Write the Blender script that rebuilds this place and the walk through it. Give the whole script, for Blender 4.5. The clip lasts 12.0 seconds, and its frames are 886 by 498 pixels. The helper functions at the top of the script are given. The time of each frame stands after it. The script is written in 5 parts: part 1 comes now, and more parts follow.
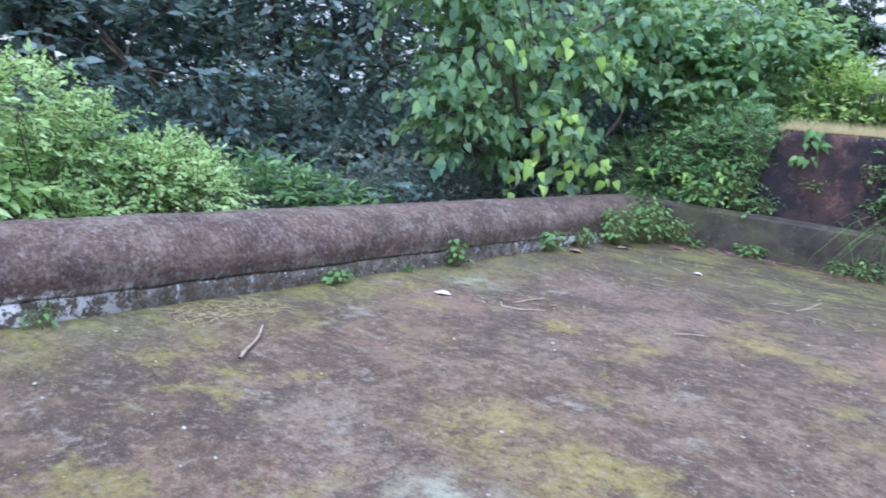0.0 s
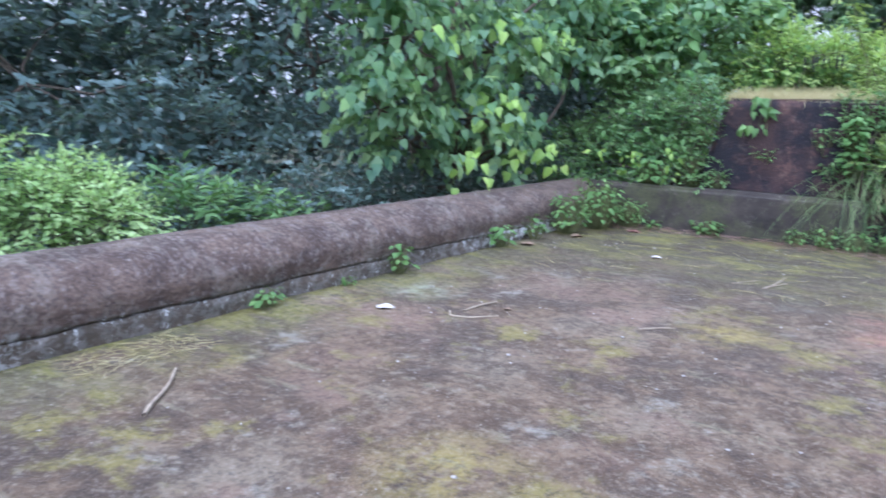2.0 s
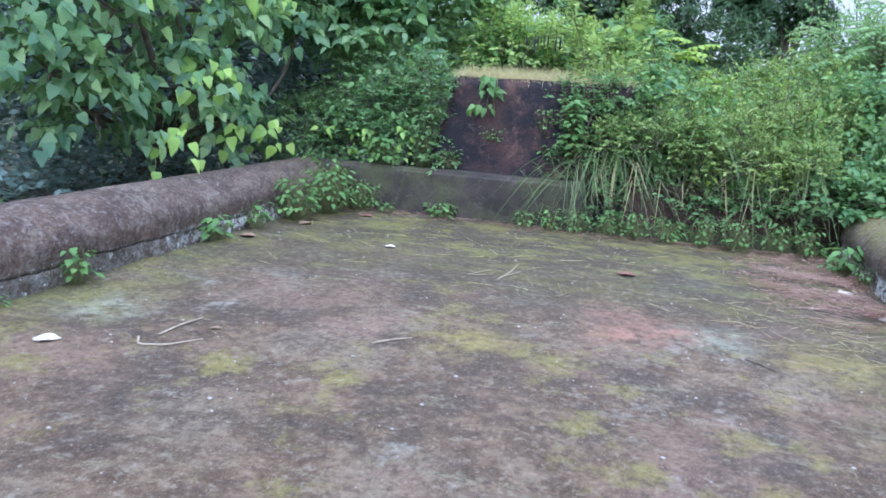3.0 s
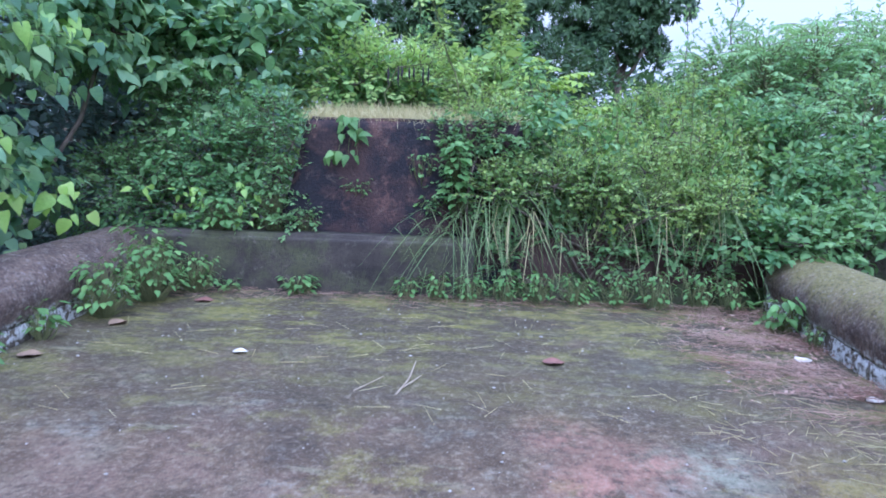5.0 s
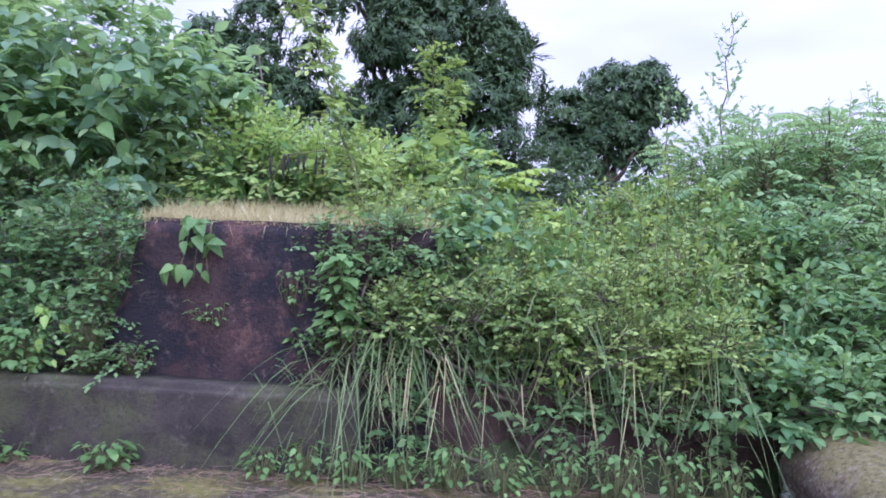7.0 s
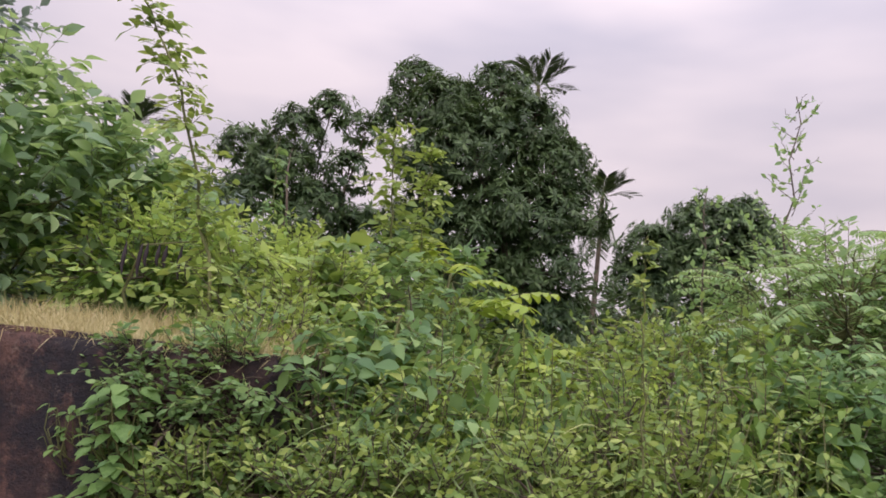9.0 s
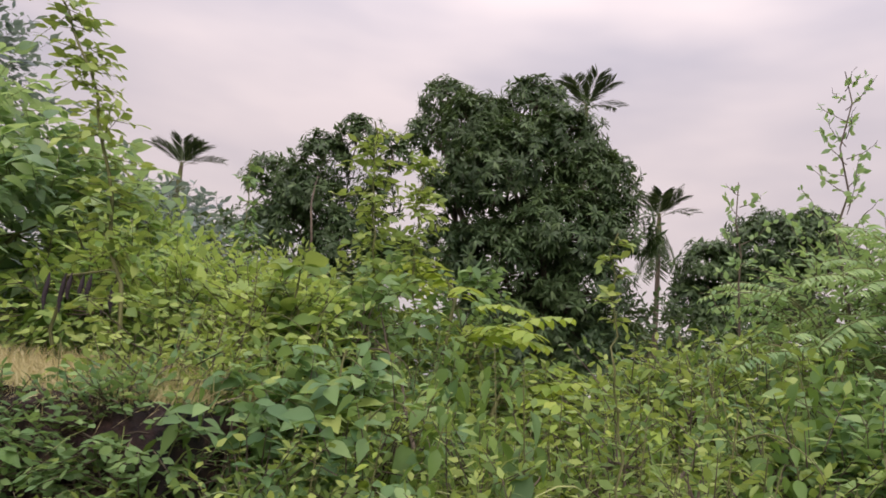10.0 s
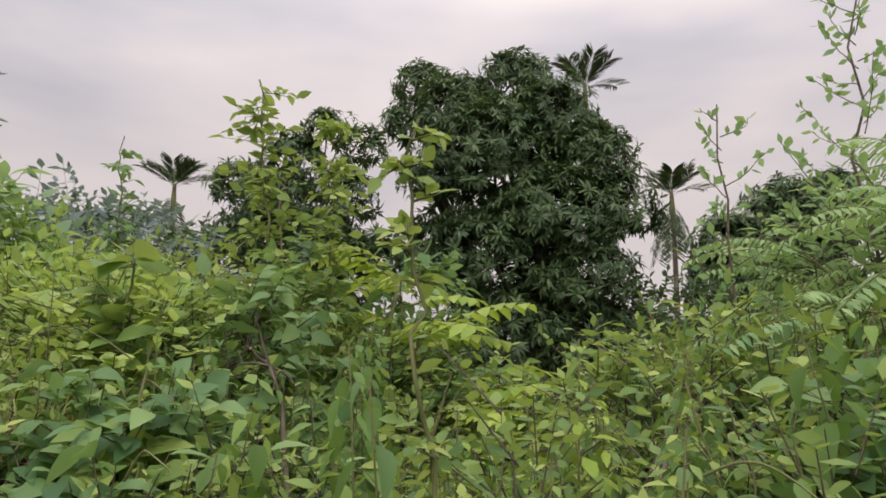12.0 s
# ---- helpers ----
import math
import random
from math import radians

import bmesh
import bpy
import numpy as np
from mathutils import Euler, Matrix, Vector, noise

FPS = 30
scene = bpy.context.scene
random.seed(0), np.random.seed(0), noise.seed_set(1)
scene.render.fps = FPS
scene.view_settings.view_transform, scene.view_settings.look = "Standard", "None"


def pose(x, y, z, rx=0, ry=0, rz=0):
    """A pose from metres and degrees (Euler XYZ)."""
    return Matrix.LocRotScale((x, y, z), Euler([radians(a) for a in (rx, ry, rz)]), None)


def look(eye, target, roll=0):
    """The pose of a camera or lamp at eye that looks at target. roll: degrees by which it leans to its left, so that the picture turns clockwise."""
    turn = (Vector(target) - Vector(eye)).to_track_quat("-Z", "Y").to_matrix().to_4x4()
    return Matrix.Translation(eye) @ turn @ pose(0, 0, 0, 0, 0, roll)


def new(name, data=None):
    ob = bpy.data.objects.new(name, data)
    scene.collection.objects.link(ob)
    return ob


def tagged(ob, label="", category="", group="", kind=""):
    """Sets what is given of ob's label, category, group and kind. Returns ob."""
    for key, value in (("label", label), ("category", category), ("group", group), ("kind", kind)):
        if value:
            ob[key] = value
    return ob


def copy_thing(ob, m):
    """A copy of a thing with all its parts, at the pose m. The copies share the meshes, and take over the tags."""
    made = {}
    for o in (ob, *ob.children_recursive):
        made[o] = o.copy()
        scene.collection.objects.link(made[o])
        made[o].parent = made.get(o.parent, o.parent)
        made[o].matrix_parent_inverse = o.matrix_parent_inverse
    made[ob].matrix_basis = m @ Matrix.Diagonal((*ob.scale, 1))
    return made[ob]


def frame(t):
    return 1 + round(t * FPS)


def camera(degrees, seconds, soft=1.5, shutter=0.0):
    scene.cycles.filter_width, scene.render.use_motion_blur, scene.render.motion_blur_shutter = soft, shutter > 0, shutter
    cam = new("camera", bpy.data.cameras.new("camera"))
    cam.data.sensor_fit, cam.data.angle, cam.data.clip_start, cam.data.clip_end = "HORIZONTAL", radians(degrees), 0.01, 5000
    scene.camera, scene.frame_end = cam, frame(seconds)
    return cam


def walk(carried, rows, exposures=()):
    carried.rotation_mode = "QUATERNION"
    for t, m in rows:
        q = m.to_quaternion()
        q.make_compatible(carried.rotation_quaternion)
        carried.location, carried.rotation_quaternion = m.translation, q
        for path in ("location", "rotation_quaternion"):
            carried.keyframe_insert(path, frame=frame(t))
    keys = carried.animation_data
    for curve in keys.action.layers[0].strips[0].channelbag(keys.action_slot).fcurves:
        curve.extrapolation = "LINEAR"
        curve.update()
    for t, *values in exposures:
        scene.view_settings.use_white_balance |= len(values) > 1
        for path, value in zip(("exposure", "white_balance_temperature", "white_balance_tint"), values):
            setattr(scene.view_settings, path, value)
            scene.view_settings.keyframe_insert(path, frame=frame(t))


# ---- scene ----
cam = camera(62.6, 12.0, soft=1.7, shutter=0.2)
PATH = [
    (0, (4.120, -9.177, 1.387), (2.879, -7.652, 1.015), 6.0),
    (0.5, (4.033, -9.079, 1.424), (2.591, -7.732, 1.095), 4.8),
    (1, (4.004, -9.043, 1.427), (2.500, -7.758, 1.128), 3.6),
    (1.5, (4.010, -8.952, 1.419), (2.565, -7.603, 1.109), 2.3),
    (2, (3.901, -8.700, 1.385), (2.754, -7.105, 1.006), 1.6),
    (2.5, (3.739, -8.331, 1.419), (3.058, -6.505, 0.967), 3.1),
    (3, (3.650, -7.916, 1.431), (3.143, -6.028, 1.004), 3.7),
    (3.2, (3.607, -7.797, 1.453), (3.131, -5.900, 1.031), 4.0),
    (4.8, (3.093, -6.605, 1.535), (2.982, -4.639, 1.181), 1.6),
    (5, (3.095, -6.423, 1.519), (2.993, -4.451, 1.193), 1.6),
    (5.5, (3.147, -5.908, 1.581), (3.108, -3.918, 1.385), 2.6),
    (6, (3.373, -5.445, 1.584), (3.312, -3.448, 1.476), 3.2),
    (6.5, (3.570, -4.940, 1.574), (3.460, -2.944, 1.491), 3.5),
    (7, (3.797, -4.456, 1.589), (3.675, -2.459, 1.538), 2.4),
    (7.5, (4.072, -3.998, 1.639), (3.966, -2.001, 1.698), 1.2),
    (7.7, (4.196, -3.794, 1.618), (4.122, -1.798, 1.737), 1.7),
    (9.3, (4.838, -2.352, 1.677), (4.344, -0.441, 2.004), 6.7),
    (9.5, (4.893, -2.204, 1.708), (4.373, -0.302, 2.052), 6.3),
    (10, (5.071, -1.799, 1.747), (4.473, 0.074, 2.115), 5.2),
    (10.5, (5.129, -1.403, 1.756), (4.488, 0.453, 2.139), 5.2),
    (11, (5.122, -1.037, 1.812), (4.501, 0.822, 2.207), 4.5),
    (11.5, (5.231, -0.775, 1.830), (4.612, 1.088, 2.214), 1.8),
    (12, (5.311, -0.693, 1.816), (4.655, 1.159, 2.192), 0.5),
]
walk(cam, [(t, look(eye, target, roll)) for t, eye, target, roll in PATH],
     exposures=[(0.0, 0.6, 5050, 17), (2.0, 0.64, 5020, 17), (3.0, 0.62, 4990, 13), (5.0, 0.56, 4640, 20), (5.6, 0.55, 4620, 25), (6.5, 0.5, 4750, 32), (7.5, 0.5, 5600, 35),
                (8.3, 0.14, 6300, 29), (9.3, -0.13, 6900, 28), (10.5, -0.2, 7100, 23), (12.0, -0.23, 7100, 19)])

# ---- world and sun: a bright overcast sky ----
world = bpy.data.worlds.new("world")
world.use_nodes = True
scene.world = world
wt = world.node_tree
bg = wt.nodes["Background"]
sky = wt.nodes.new("ShaderNodeTexSky")
sky.sky_type, sky.sun_disc, sky.sun_elevation, sky.sun_rotation = "NISHITA", False, radians(38), radians(165)
skyamp = wt.nodes.new("ShaderNodeMix")
skyamp.data_type, skyamp.blend_type = "RGBA", "MULTIPLY"
skyamp.inputs[0].default_value = 1.0
skyamp.inputs[7].default_value = (0.1, 0.1, 0.1, 1)
wt.links.new(sky.outputs[0], skyamp.inputs[6])
wtc = wt.nodes.new("ShaderNodeTexCoord")
wmap = wt.nodes.new("ShaderNodeMapping")
wmap.inputs["Scale"].default_value = (1.0, 1.0, 3.2)
wt.links.new(wtc.outputs["Generated"], wmap.inputs[0])
wnoise = wt.nodes.new("ShaderNodeTexNoise")
wnoise.inputs["Scale"].default_value, wnoise.inputs["Detail"].default_value = 1.7, 4.0
wnoise.inputs["Roughness"].default_value = 0.45
wt.links.new(wmap.outputs[0], wnoise.inputs["Vector"])
wramp = wt.nodes.new("ShaderNodeValToRGB")
wramp.color_ramp.elements[0].position, wramp.color_ramp.elements[0].color = 0.34, (0.56, 0.60, 0.69, 1)
wramp.color_ramp.elements[1].position, wramp.color_ramp.elements[1].color = 0.60, (0.96, 0.94, 0.95, 1)
wt.links.new(wnoise.outputs[0], wramp.inputs[0])
wmix = wt.nodes.new("ShaderNodeMix")
wmix.data_type = "RGBA"
wmix.inputs[0].default_value = 0.88
wt.links.new(skyamp.outputs[2], wmix.inputs[6])
wt.links.new(wramp.outputs[0], wmix.inputs[7])
wt.links.new(wmix.outputs[2], bg.inputs[0])
# an overcast sky is brighter towards the zenith than at the horizon
wsep = wt.nodes.new("ShaderNodeSeparateXYZ")
wt.links.new(wtc.outputs["Generated"], wsep.inputs[0])
wclamp = wt.nodes.new("ShaderNodeClamp")
wt.links.new(wsep.outputs[2], wclamp.inputs[0])
wpow = wt.nodes.new("ShaderNodeMath")
wpow.operation, wpow.inputs[1].default_value = "POWER", 2.5
wt.links.new(wclamp.outputs[0], wpow.inputs[0])
wgain = wt.nodes.new("ShaderNodeMath")
wgain.operation, wgain.inputs[1].default_value, wgain.inputs[2].default_value = "MULTIPLY_ADD", 2.85, 0.79
wt.links.new(wpow.outputs[0], wgain.inputs[0])
wt.links.new(wgain.outputs[0], bg.inputs[1])

sun = new("sun", bpy.data.lights.new("sun", "SUN"))
sun.data.energy, sun.data.angle, sun.data.color = 2.1, radians(50), (1.0, 0.96, 0.9)
sun.matrix_basis = look((3, -11, 9), (0, 0, 0))


# ---- mesh helpers ----
def mesh_from(name, verts, faces):
    """A mesh from a vertex array and a list of (n, k) index arrays."""
    me = bpy.data.meshes.new(name)
    verts = np.asarray(verts, dtype=np.float32)
    faces = [np.asarray(f, dtype=np.int32) for f in faces if len(f)]
    loops = np.concatenate([f.ravel() for f in faces])
    totals = np.concatenate([np.full(len(f), f.shape[1], dtype=np.int32) for f in faces])
    starts = np.concatenate([[0], np.cumsum(totals)[:-1]]).astype(np.int32)
    me.vertices.add(len(verts))
    me.vertices.foreach_set("co", verts.ravel())
    me.loops.add(len(loops))
    me.loops.foreach_set("vertex_index", loops)
    me.polygons.add(len(totals))
    me.polygons.foreach_set("loop_start", starts)
    me.polygons.foreach_set("loop_total", totals)
    me.update(calc_edges=True)
    me.validate()
    return me


class Geo:
    """Collects vertices and faces of one mesh."""

    def __init__(self):
        self.v, self.f, self.n = [], {3: [], 4: []}, 0

    def add(self, verts, faces):
        self.v.append(np.asarray(verts, dtype=np.float32))
        for f in faces:
            f = np.asarray(f, dtype=np.int32)
            if len(f):
                self.f[f.shape[1]].append(f + self.n)
        self.n += len(self.v[-1])

    def mesh(self, name, origin=(0, 0, 0)):
        fs = [np.concatenate(v) for v in self.f.values() if v]
        return mesh_from(name, np.concatenate(self.v) - np.asarray(origin, dtype=np.float32), fs)


def unit(a):
    a = np.asarray(a, dtype=float)
    return a / np.maximum(np.linalg.norm(a, axis=-1, keepdims=True), 1e-9)


def tube(geo, pts, radii, sides=5):
    pts = np.asarray(pts, dtype=float)
    k = len(pts)
    radii = np.broadcast_to(np.asarray(radii, dtype=float), (k,))
    tan = unit(np.gradient(pts, axis=0))
    ref = np.array([0.31, 0.17, 0.93]) if abs(tan[0][2]) < 0.9 else np.array([1.0, 0.1, 0.0])
    a = unit(np.cross(tan, ref))
    b = np.cross(tan, a)
    ang = np.arange(sides) * 2 * math.pi / sides
    ring = (a[:, None] * np.cos(ang)[None, :, None] + b[:, None] * np.sin(ang)[None, :, None]) * radii[:, None, None]
    v = (pts[:, None] + ring).reshape(-1, 3)
    i = np.arange(k - 1)[:, None] * sides
    j = np.arange(sides)[None]
    q = np.stack([i + j, i + (j + 1) % sides, i + sides + (j + 1) % sides, i + sides + j], -1).reshape(-1, 4)
    geo.add(v, [q])


def twigs(geo, starts, ends, radius, sag=0.0):
    """Many thin straight three-sided twigs at once."""
    s, e = np.asarray(starts, dtype=float), np.asarray(ends, dtype=float)
    if not len(s):
        return
    tan = unit(e - s)
    a = unit(np.cross(tan, np.array([0.3, 0.2, 0.93])))
    b = np.cross(tan, a)
    ang = np.arange(3) * 2 * math.pi / 3
    off = a[:, None] * np.cos(ang)[None, :, None] + b[:, None] * np.sin(ang)[None, :, None]
    v = np.concatenate([s[:, None] + off * radius, e[:, None] + off * radius * 0.4], 1).reshape(-1, 3)
    base = np.arange(len(s))[:, None] * 6
    q = np.concatenate([base + np.array([[0, 1, 4, 3]]), base + np.array([[1, 2, 5, 4]]), base + np.array([[2, 0, 3, 5]])], 0)
    geo.add(v, [q])


def leaf_shape(width, widest=0.4, heart=0.0, fold=0.12, droop=0.15, fine=False):
    """A leaf 1 long along x, folded along its midrib and bent down at the tip."""
    ts = [0.0, widest * 0.5, widest, (1 + widest) / 2, 1.0] if fine else [0.0, widest, (1.2 + widest) / 2.2, 1.0]
    ws = [0.0, 0.82, 1.0, 0.62, 0.0] if fine else [0.0, 1.0, 0.66, 0.0]
    v, tri, quad = [], [], []
    for t, w in zip(ts, ws):
        z = -droop * t * t
        if w == 0:
            v.append((t, 0, z))
        else:
            back = -heart * (1 - t / widest) if t < widest else 0
            h = width / 2 * w
            v += [(t + back - heart * 0.25 * w, h, z + fold * h * 2), (t, 0, z), (t + back - heart * 0.25 * w, -h, z + fold * h * 2)]
    n = len(v)
    rows = len(ts) - 2
    tri += [(0, 2, 1), (0, 3, 2)]
    for r in range(rows - 1):
        a = 1 + 3 * r
        quad += [(a, a + 1, a + 4, a + 3), (a + 1, a + 2, a + 5, a + 4)]
    a = 1 + 3 * (rows - 1)
    tri += [(a, a + 1, n - 1), (a + 1, a + 2, n - 1)]
    return np.array(v, dtype=float), np.array(tri), np.array(quad)


def flat_leaf(width, widest=0.42, droop=0.12):
    """The cheapest leaf: four triangles, bent along its length."""
    v = np.array([(0, 0, 0), (widest, width / 2, -droop * 0.1), (widest, -width / 2, -droop * 0.1),
                  (0.75, width * 0.3, -droop * 0.5), (0.75, -width * 0.3, -droop * 0.5), (1, 0, -droop)], dtype=float)
    return v, np.array([(0, 2, 1), (3, 4, 5)]), np.array([(1, 2, 4, 3)])


def scatter(geo, shape, pos, direction, normal, size):
    """One leaf of the shape at each place."""
    v, tri, quad = shape
    pos = np.asarray(pos, dtype=float)
    n = len(pos)
    if not n:
        return
    x = unit(direction)
    y = unit(np.cross(normal, x))
    z = np.cross(x, y)
    size = np.broadcast_to(np.asarray(size, dtype=float), (n,))
    out = pos[:, None] + size[:, None, None] * (v[None, :, 0, None] * x[:, None] + v[None, :, 1, None] * y[:, None] + v[None, :, 2, None] * z[:, None])
    base = np.arange(n)[:, None, None] * len(v)
    faces = [(base + tri[None]).reshape(-1, 3)]
    if len(quad):
        faces.append((base + quad[None]).reshape(-1, 4))
    geo.add(out.reshape(-1, 3), faces)


def thing(name, base, label, category, group="", kind=""):
    ob = new(name)
    ob.location = base
    ob.empty_display_size = 0.1
    return tagged(ob, label, category, group, kind)


def part(name, me, material, parent=None, label="", kind="", smooth=False):
    """Links a mesh as one object under a thing; its vertices are already relative to the thing's base."""
    ob = new(name, me)
    me.materials.append(material)
    if smooth:
        me.polygons.foreach_set("use_smooth", np.ones(len(me.polygons), dtype=bool))
    if parent is not None:
        ob.parent = parent
    return tagged(ob, label=label, kind=kind)


def leaf_matrix(pos, direction, normal, size):
    x = Vector(direction).normalized()
    y = Vector(normal).cross(x).normalized()
    z = x.cross(y)
    m = Matrix((x, y, z)).transposed().to_4x4()
    return Matrix.Translation(pos) @ m @ Matrix.Diagonal((size, size, size, 1))


def single_leaves(parent, meshes, rows, name="leaf"):
    """Leaves that can be told apart: objects of their own on shared meshes."""
    base = Vector(parent.location)
    for i, (p, d, n, s) in enumerate(rows):
        ob = new(name, meshes[i % len(meshes)])
        ob.parent = parent
        ob.matrix_basis = leaf_matrix(Vector(p) - base, d, n, s)


# ---- materials ----
def material(name, rough=0.8):
    m = bpy.data.materials.new(name)
    m.use_nodes = True
    t = m.node_tree
    p = t.nodes["Principled BSDF"]
    p.inputs["Roughness"].default_value = rough
    return m, t, p


def mixed(t, fac, a, b, mode="MIX"):
    n = t.nodes.new("ShaderNodeMix")
    n.data_type, n.blend_type = "RGBA", mode
    for socket, value in ((n.inputs[0], fac), (n.inputs[6], a), (n.inputs[7], b)):
        if isinstance(value, bpy.types.NodeSocket):
            t.links.new(value, socket)
        elif isinstance(value, (int, float)):
            socket.default_value = value
        else:
            socket.default_value = (*value, 1)
    return n.outputs[2]


def noised(t, scale, detail=4.0, rough=0.55, stretch=None, seed=0.0):
    tc = t.nodes.new("ShaderNodeTexCoord")
    mp = t.nodes.new("ShaderNodeMapping")
    mp.inputs["Location"].default_value = (seed, seed * 1.7, seed * 0.3)
    if stretch:
        mp.inputs["Scale"].default_value = stretch
    t.links.new(tc.outputs["Object"], mp.inputs[0])
    n = t.nodes.new("ShaderNodeTexNoise")
    n.inputs["Scale"].default_value, n.inputs["Detail"].default_value, n.inputs["Roughness"].default_value = scale, detail, rough
    t.links.new(mp.outputs[0], n.inputs["Vector"])
    return n.outputs[0]


def ramp(t, src, stops):
    r = t.nodes.new("ShaderNodeValToRGB")
    e = r.color_ramp.elements
    while len(e) < len(stops):
        e.new(0.5)
    for el, (p, c) in zip(e, stops):
        el.position = p
        el.color = (c, c, c, 1) if isinstance(c, (int, float)) else (*c, 1)
    t.links.new(src, r.inputs[0])
    return r.outputs[0]


def maths(t, op, a, b):
    n = t.nodes.new("ShaderNodeMath")
    n.operation = op
    for s, v in ((n.inputs[0], a), (n.inputs[1], b)):
        if isinstance(v, bpy.types.NodeSocket):
            t.links.new(v, s)
        else:
            s.default_value = v
    return n.outputs[0]


def axis(t, which):
    tc = t.nodes.new("ShaderNodeTexCoord")
    s = t.nodes.new("ShaderNodeSeparateXYZ")
    t.links.new(tc.outputs["Object"], s.inputs[0])
    return s.outputs[which]


def bumped(t, p, heights, distance):
    b = t.nodes.new("ShaderNodeBump")
    b.inputs["Distance"].default_value = distance
    b.inputs["Strength"].default_value = 1.0
    t.links.new(heights, b.inputs["Height"])
    t.links.new(b.outputs[0], p.inputs["Normal"])


def leaf_material(name, dark, mid, light, rough=0.5, through_light=0.35, single=False, spec=0.4):
    m, t, p = material(name, rough)
    if single:
        src = t.nodes.new("ShaderNodeObjectInfo").outputs["Random"]
    else:
        src = t.nodes.new("ShaderNodeNewGeometry").outputs["Random Per Island"]
    col = ramp(t, src, [(0.0, dark), (0.62 if not single else 0.78, mid), (1.0, light)])
    patch = noised(t, 1.1 if not single else 9.0, 2.0)
    col = mixed(t, ramp(t, patch, [(0.35, 0.0), (0.7, 0.55)]), col, light)
    p.inputs["Specular IOR Level"].default_value = spec
    t.links.new(col, p.inputs["Base Color"])
    tr = t.nodes.new("ShaderNodeBsdfTranslucent")
    t.links.new(mixed(t, 0.5, col, tuple(min(1, c * s) for c, s in zip(light, (1.5, 1.5, 0.8)))), tr.inputs[0])
    ms = t.nodes.new("ShaderNodeMixShader")
    ms.inputs[0].default_value = through_light
    t.links.new(p.outputs[0], ms.inputs[1])
    t.links.new(tr.outputs[0], ms.inputs[2])
    t.links.new(ms.outputs[0], t.nodes["Material Output"].inputs[0])
    return m


LEAF_BRIGHT = leaf_material("leaf_bright", (0.18, 0.33, 0.12), (0.35, 0.53, 0.21), (0.53, 0.68, 0.34), through_light=0.42, spec=0.3)
# blue-grey, lifted tone: haze over the shaded trees, put into the leaf colour
LEAF_DARK_HAZY = leaf_material("leaf_dark_hazy", (0.06, 0.105, 0.115), (0.12, 0.19, 0.195), (0.23, 0.31, 0.29), 0.34, 0.35, spec=0.5)
LEAF_HEART = leaf_material("leaf_heart", (0.08, 0.17, 0.11), (0.13, 0.26, 0.14), (0.28, 0.44, 0.15), 0.5, 0.42, single=True, spec=0.3)
LEAF_YOUNG = leaf_material("leaf_young", (0.26, 0.44, 0.12), (0.38, 0.60, 0.14), (0.52, 0.70, 0.20), 0.45, 0.5, single=True)
LEAF_HEART_MASS = leaf_material("leaf_heart_mass", (0.07, 0.155, 0.115), (0.15, 0.28, 0.18), (0.35, 0.49, 0.23), 0.5, 0.48, spec=0.3)
LEAF_WEED = leaf_material("leaf_weed", (0.06, 0.145, 0.065), (0.115, 0.235, 0.095), (0.25, 0.39, 0.15), 0.55, spec=0.3)
LEAF_WEED_ONE = leaf_material("leaf_weed_single", (0.065, 0.145, 0.05), (0.11, 0.23, 0.075), (0.22, 0.37, 0.12), single=True, spec=0.3)
LEAF_SLOPE = leaf_material("leaf_slope", (0.07, 0.155, 0.05), (0.15, 0.265, 0.075), (0.37, 0.47, 0.14), 0.55, spec=0.3)
LEAF_BACK = leaf_material("leaf_lime", (0.11, 0.23, 0.07), (0.22, 0.38, 0.11), (0.46, 0.58, 0.19), 0.55, 0.42, spec=0.3)
LEAF_YELLOW = leaf_material("leaf_yellow", (0.12, 0.24, 0.035), (0.22, 0.35, 0.055), (0.38, 0.48, 0.10), spec=0.3)
LEAF_COMPOUND = leaf_material("leaf_compound", (0.10, 0.22, 0.10), (0.185, 0.345, 0.165), (0.35, 0.50, 0.22), 0.55, 0.4, spec=0.3)
LEAF_MANGO = leaf_material("leaf_mango", (0.018, 0.042, 0.022), (0.042, 0.088, 0.040), (0.115, 0.19, 0.075), 0.5, 0.25, spec=0.32)
LEAF_PALM = leaf_material("leaf_palm", (0.025, 0.05, 0.025), (0.045, 0.08, 0.035), (0.09, 0.13, 0.055), 0.55, 0.2, spec=0.25)
GRASS = leaf_material("grass_green", (0.05, 0.12, 0.045), (0.10, 0.19, 0.07), (0.25, 0.31, 0.14), 0.55, 0.3, spec=0.3)
LEAF_STALK = leaf_material("leaf_stalk", (0.05, 0.12, 0.04), (0.10, 0.21, 0.065), (0.24, 0.38, 0.10), 0.55, 0.4, spec=0.28)
STRAW = leaf_material("grass_straw", (0.34, 0.28, 0.14), (0.48, 0.42, 0.22), (0.60, 0.56, 0.34), 0.7, 0.25)
GRASS_SEED = leaf_material("grass_seeding", (0.16, 0.26, 0.08), (0.30, 0.40, 0.14), (0.50, 0.55, 0.26), 0.6, 0.3, spec=0.25)
DRY = leaf_material("dry_litter", (0.13, 0.065, 0.05), (0.30, 0.165, 0.13), (0.52, 0.38, 0.31), 0.8, 0.1)


def bark_material(name, a, b):
    m, t, p = material(name, 0.85)
    n = noised(t, 14, 5, 0.6, (1, 1, 0.25))
    t.links.new(mixed(t, ramp(t, n, [(0.35, 0.0), (0.65, 1.0)]), a, b), p.inputs["Base Color"])
    bumped(t, p, n, 0.01)
    return m


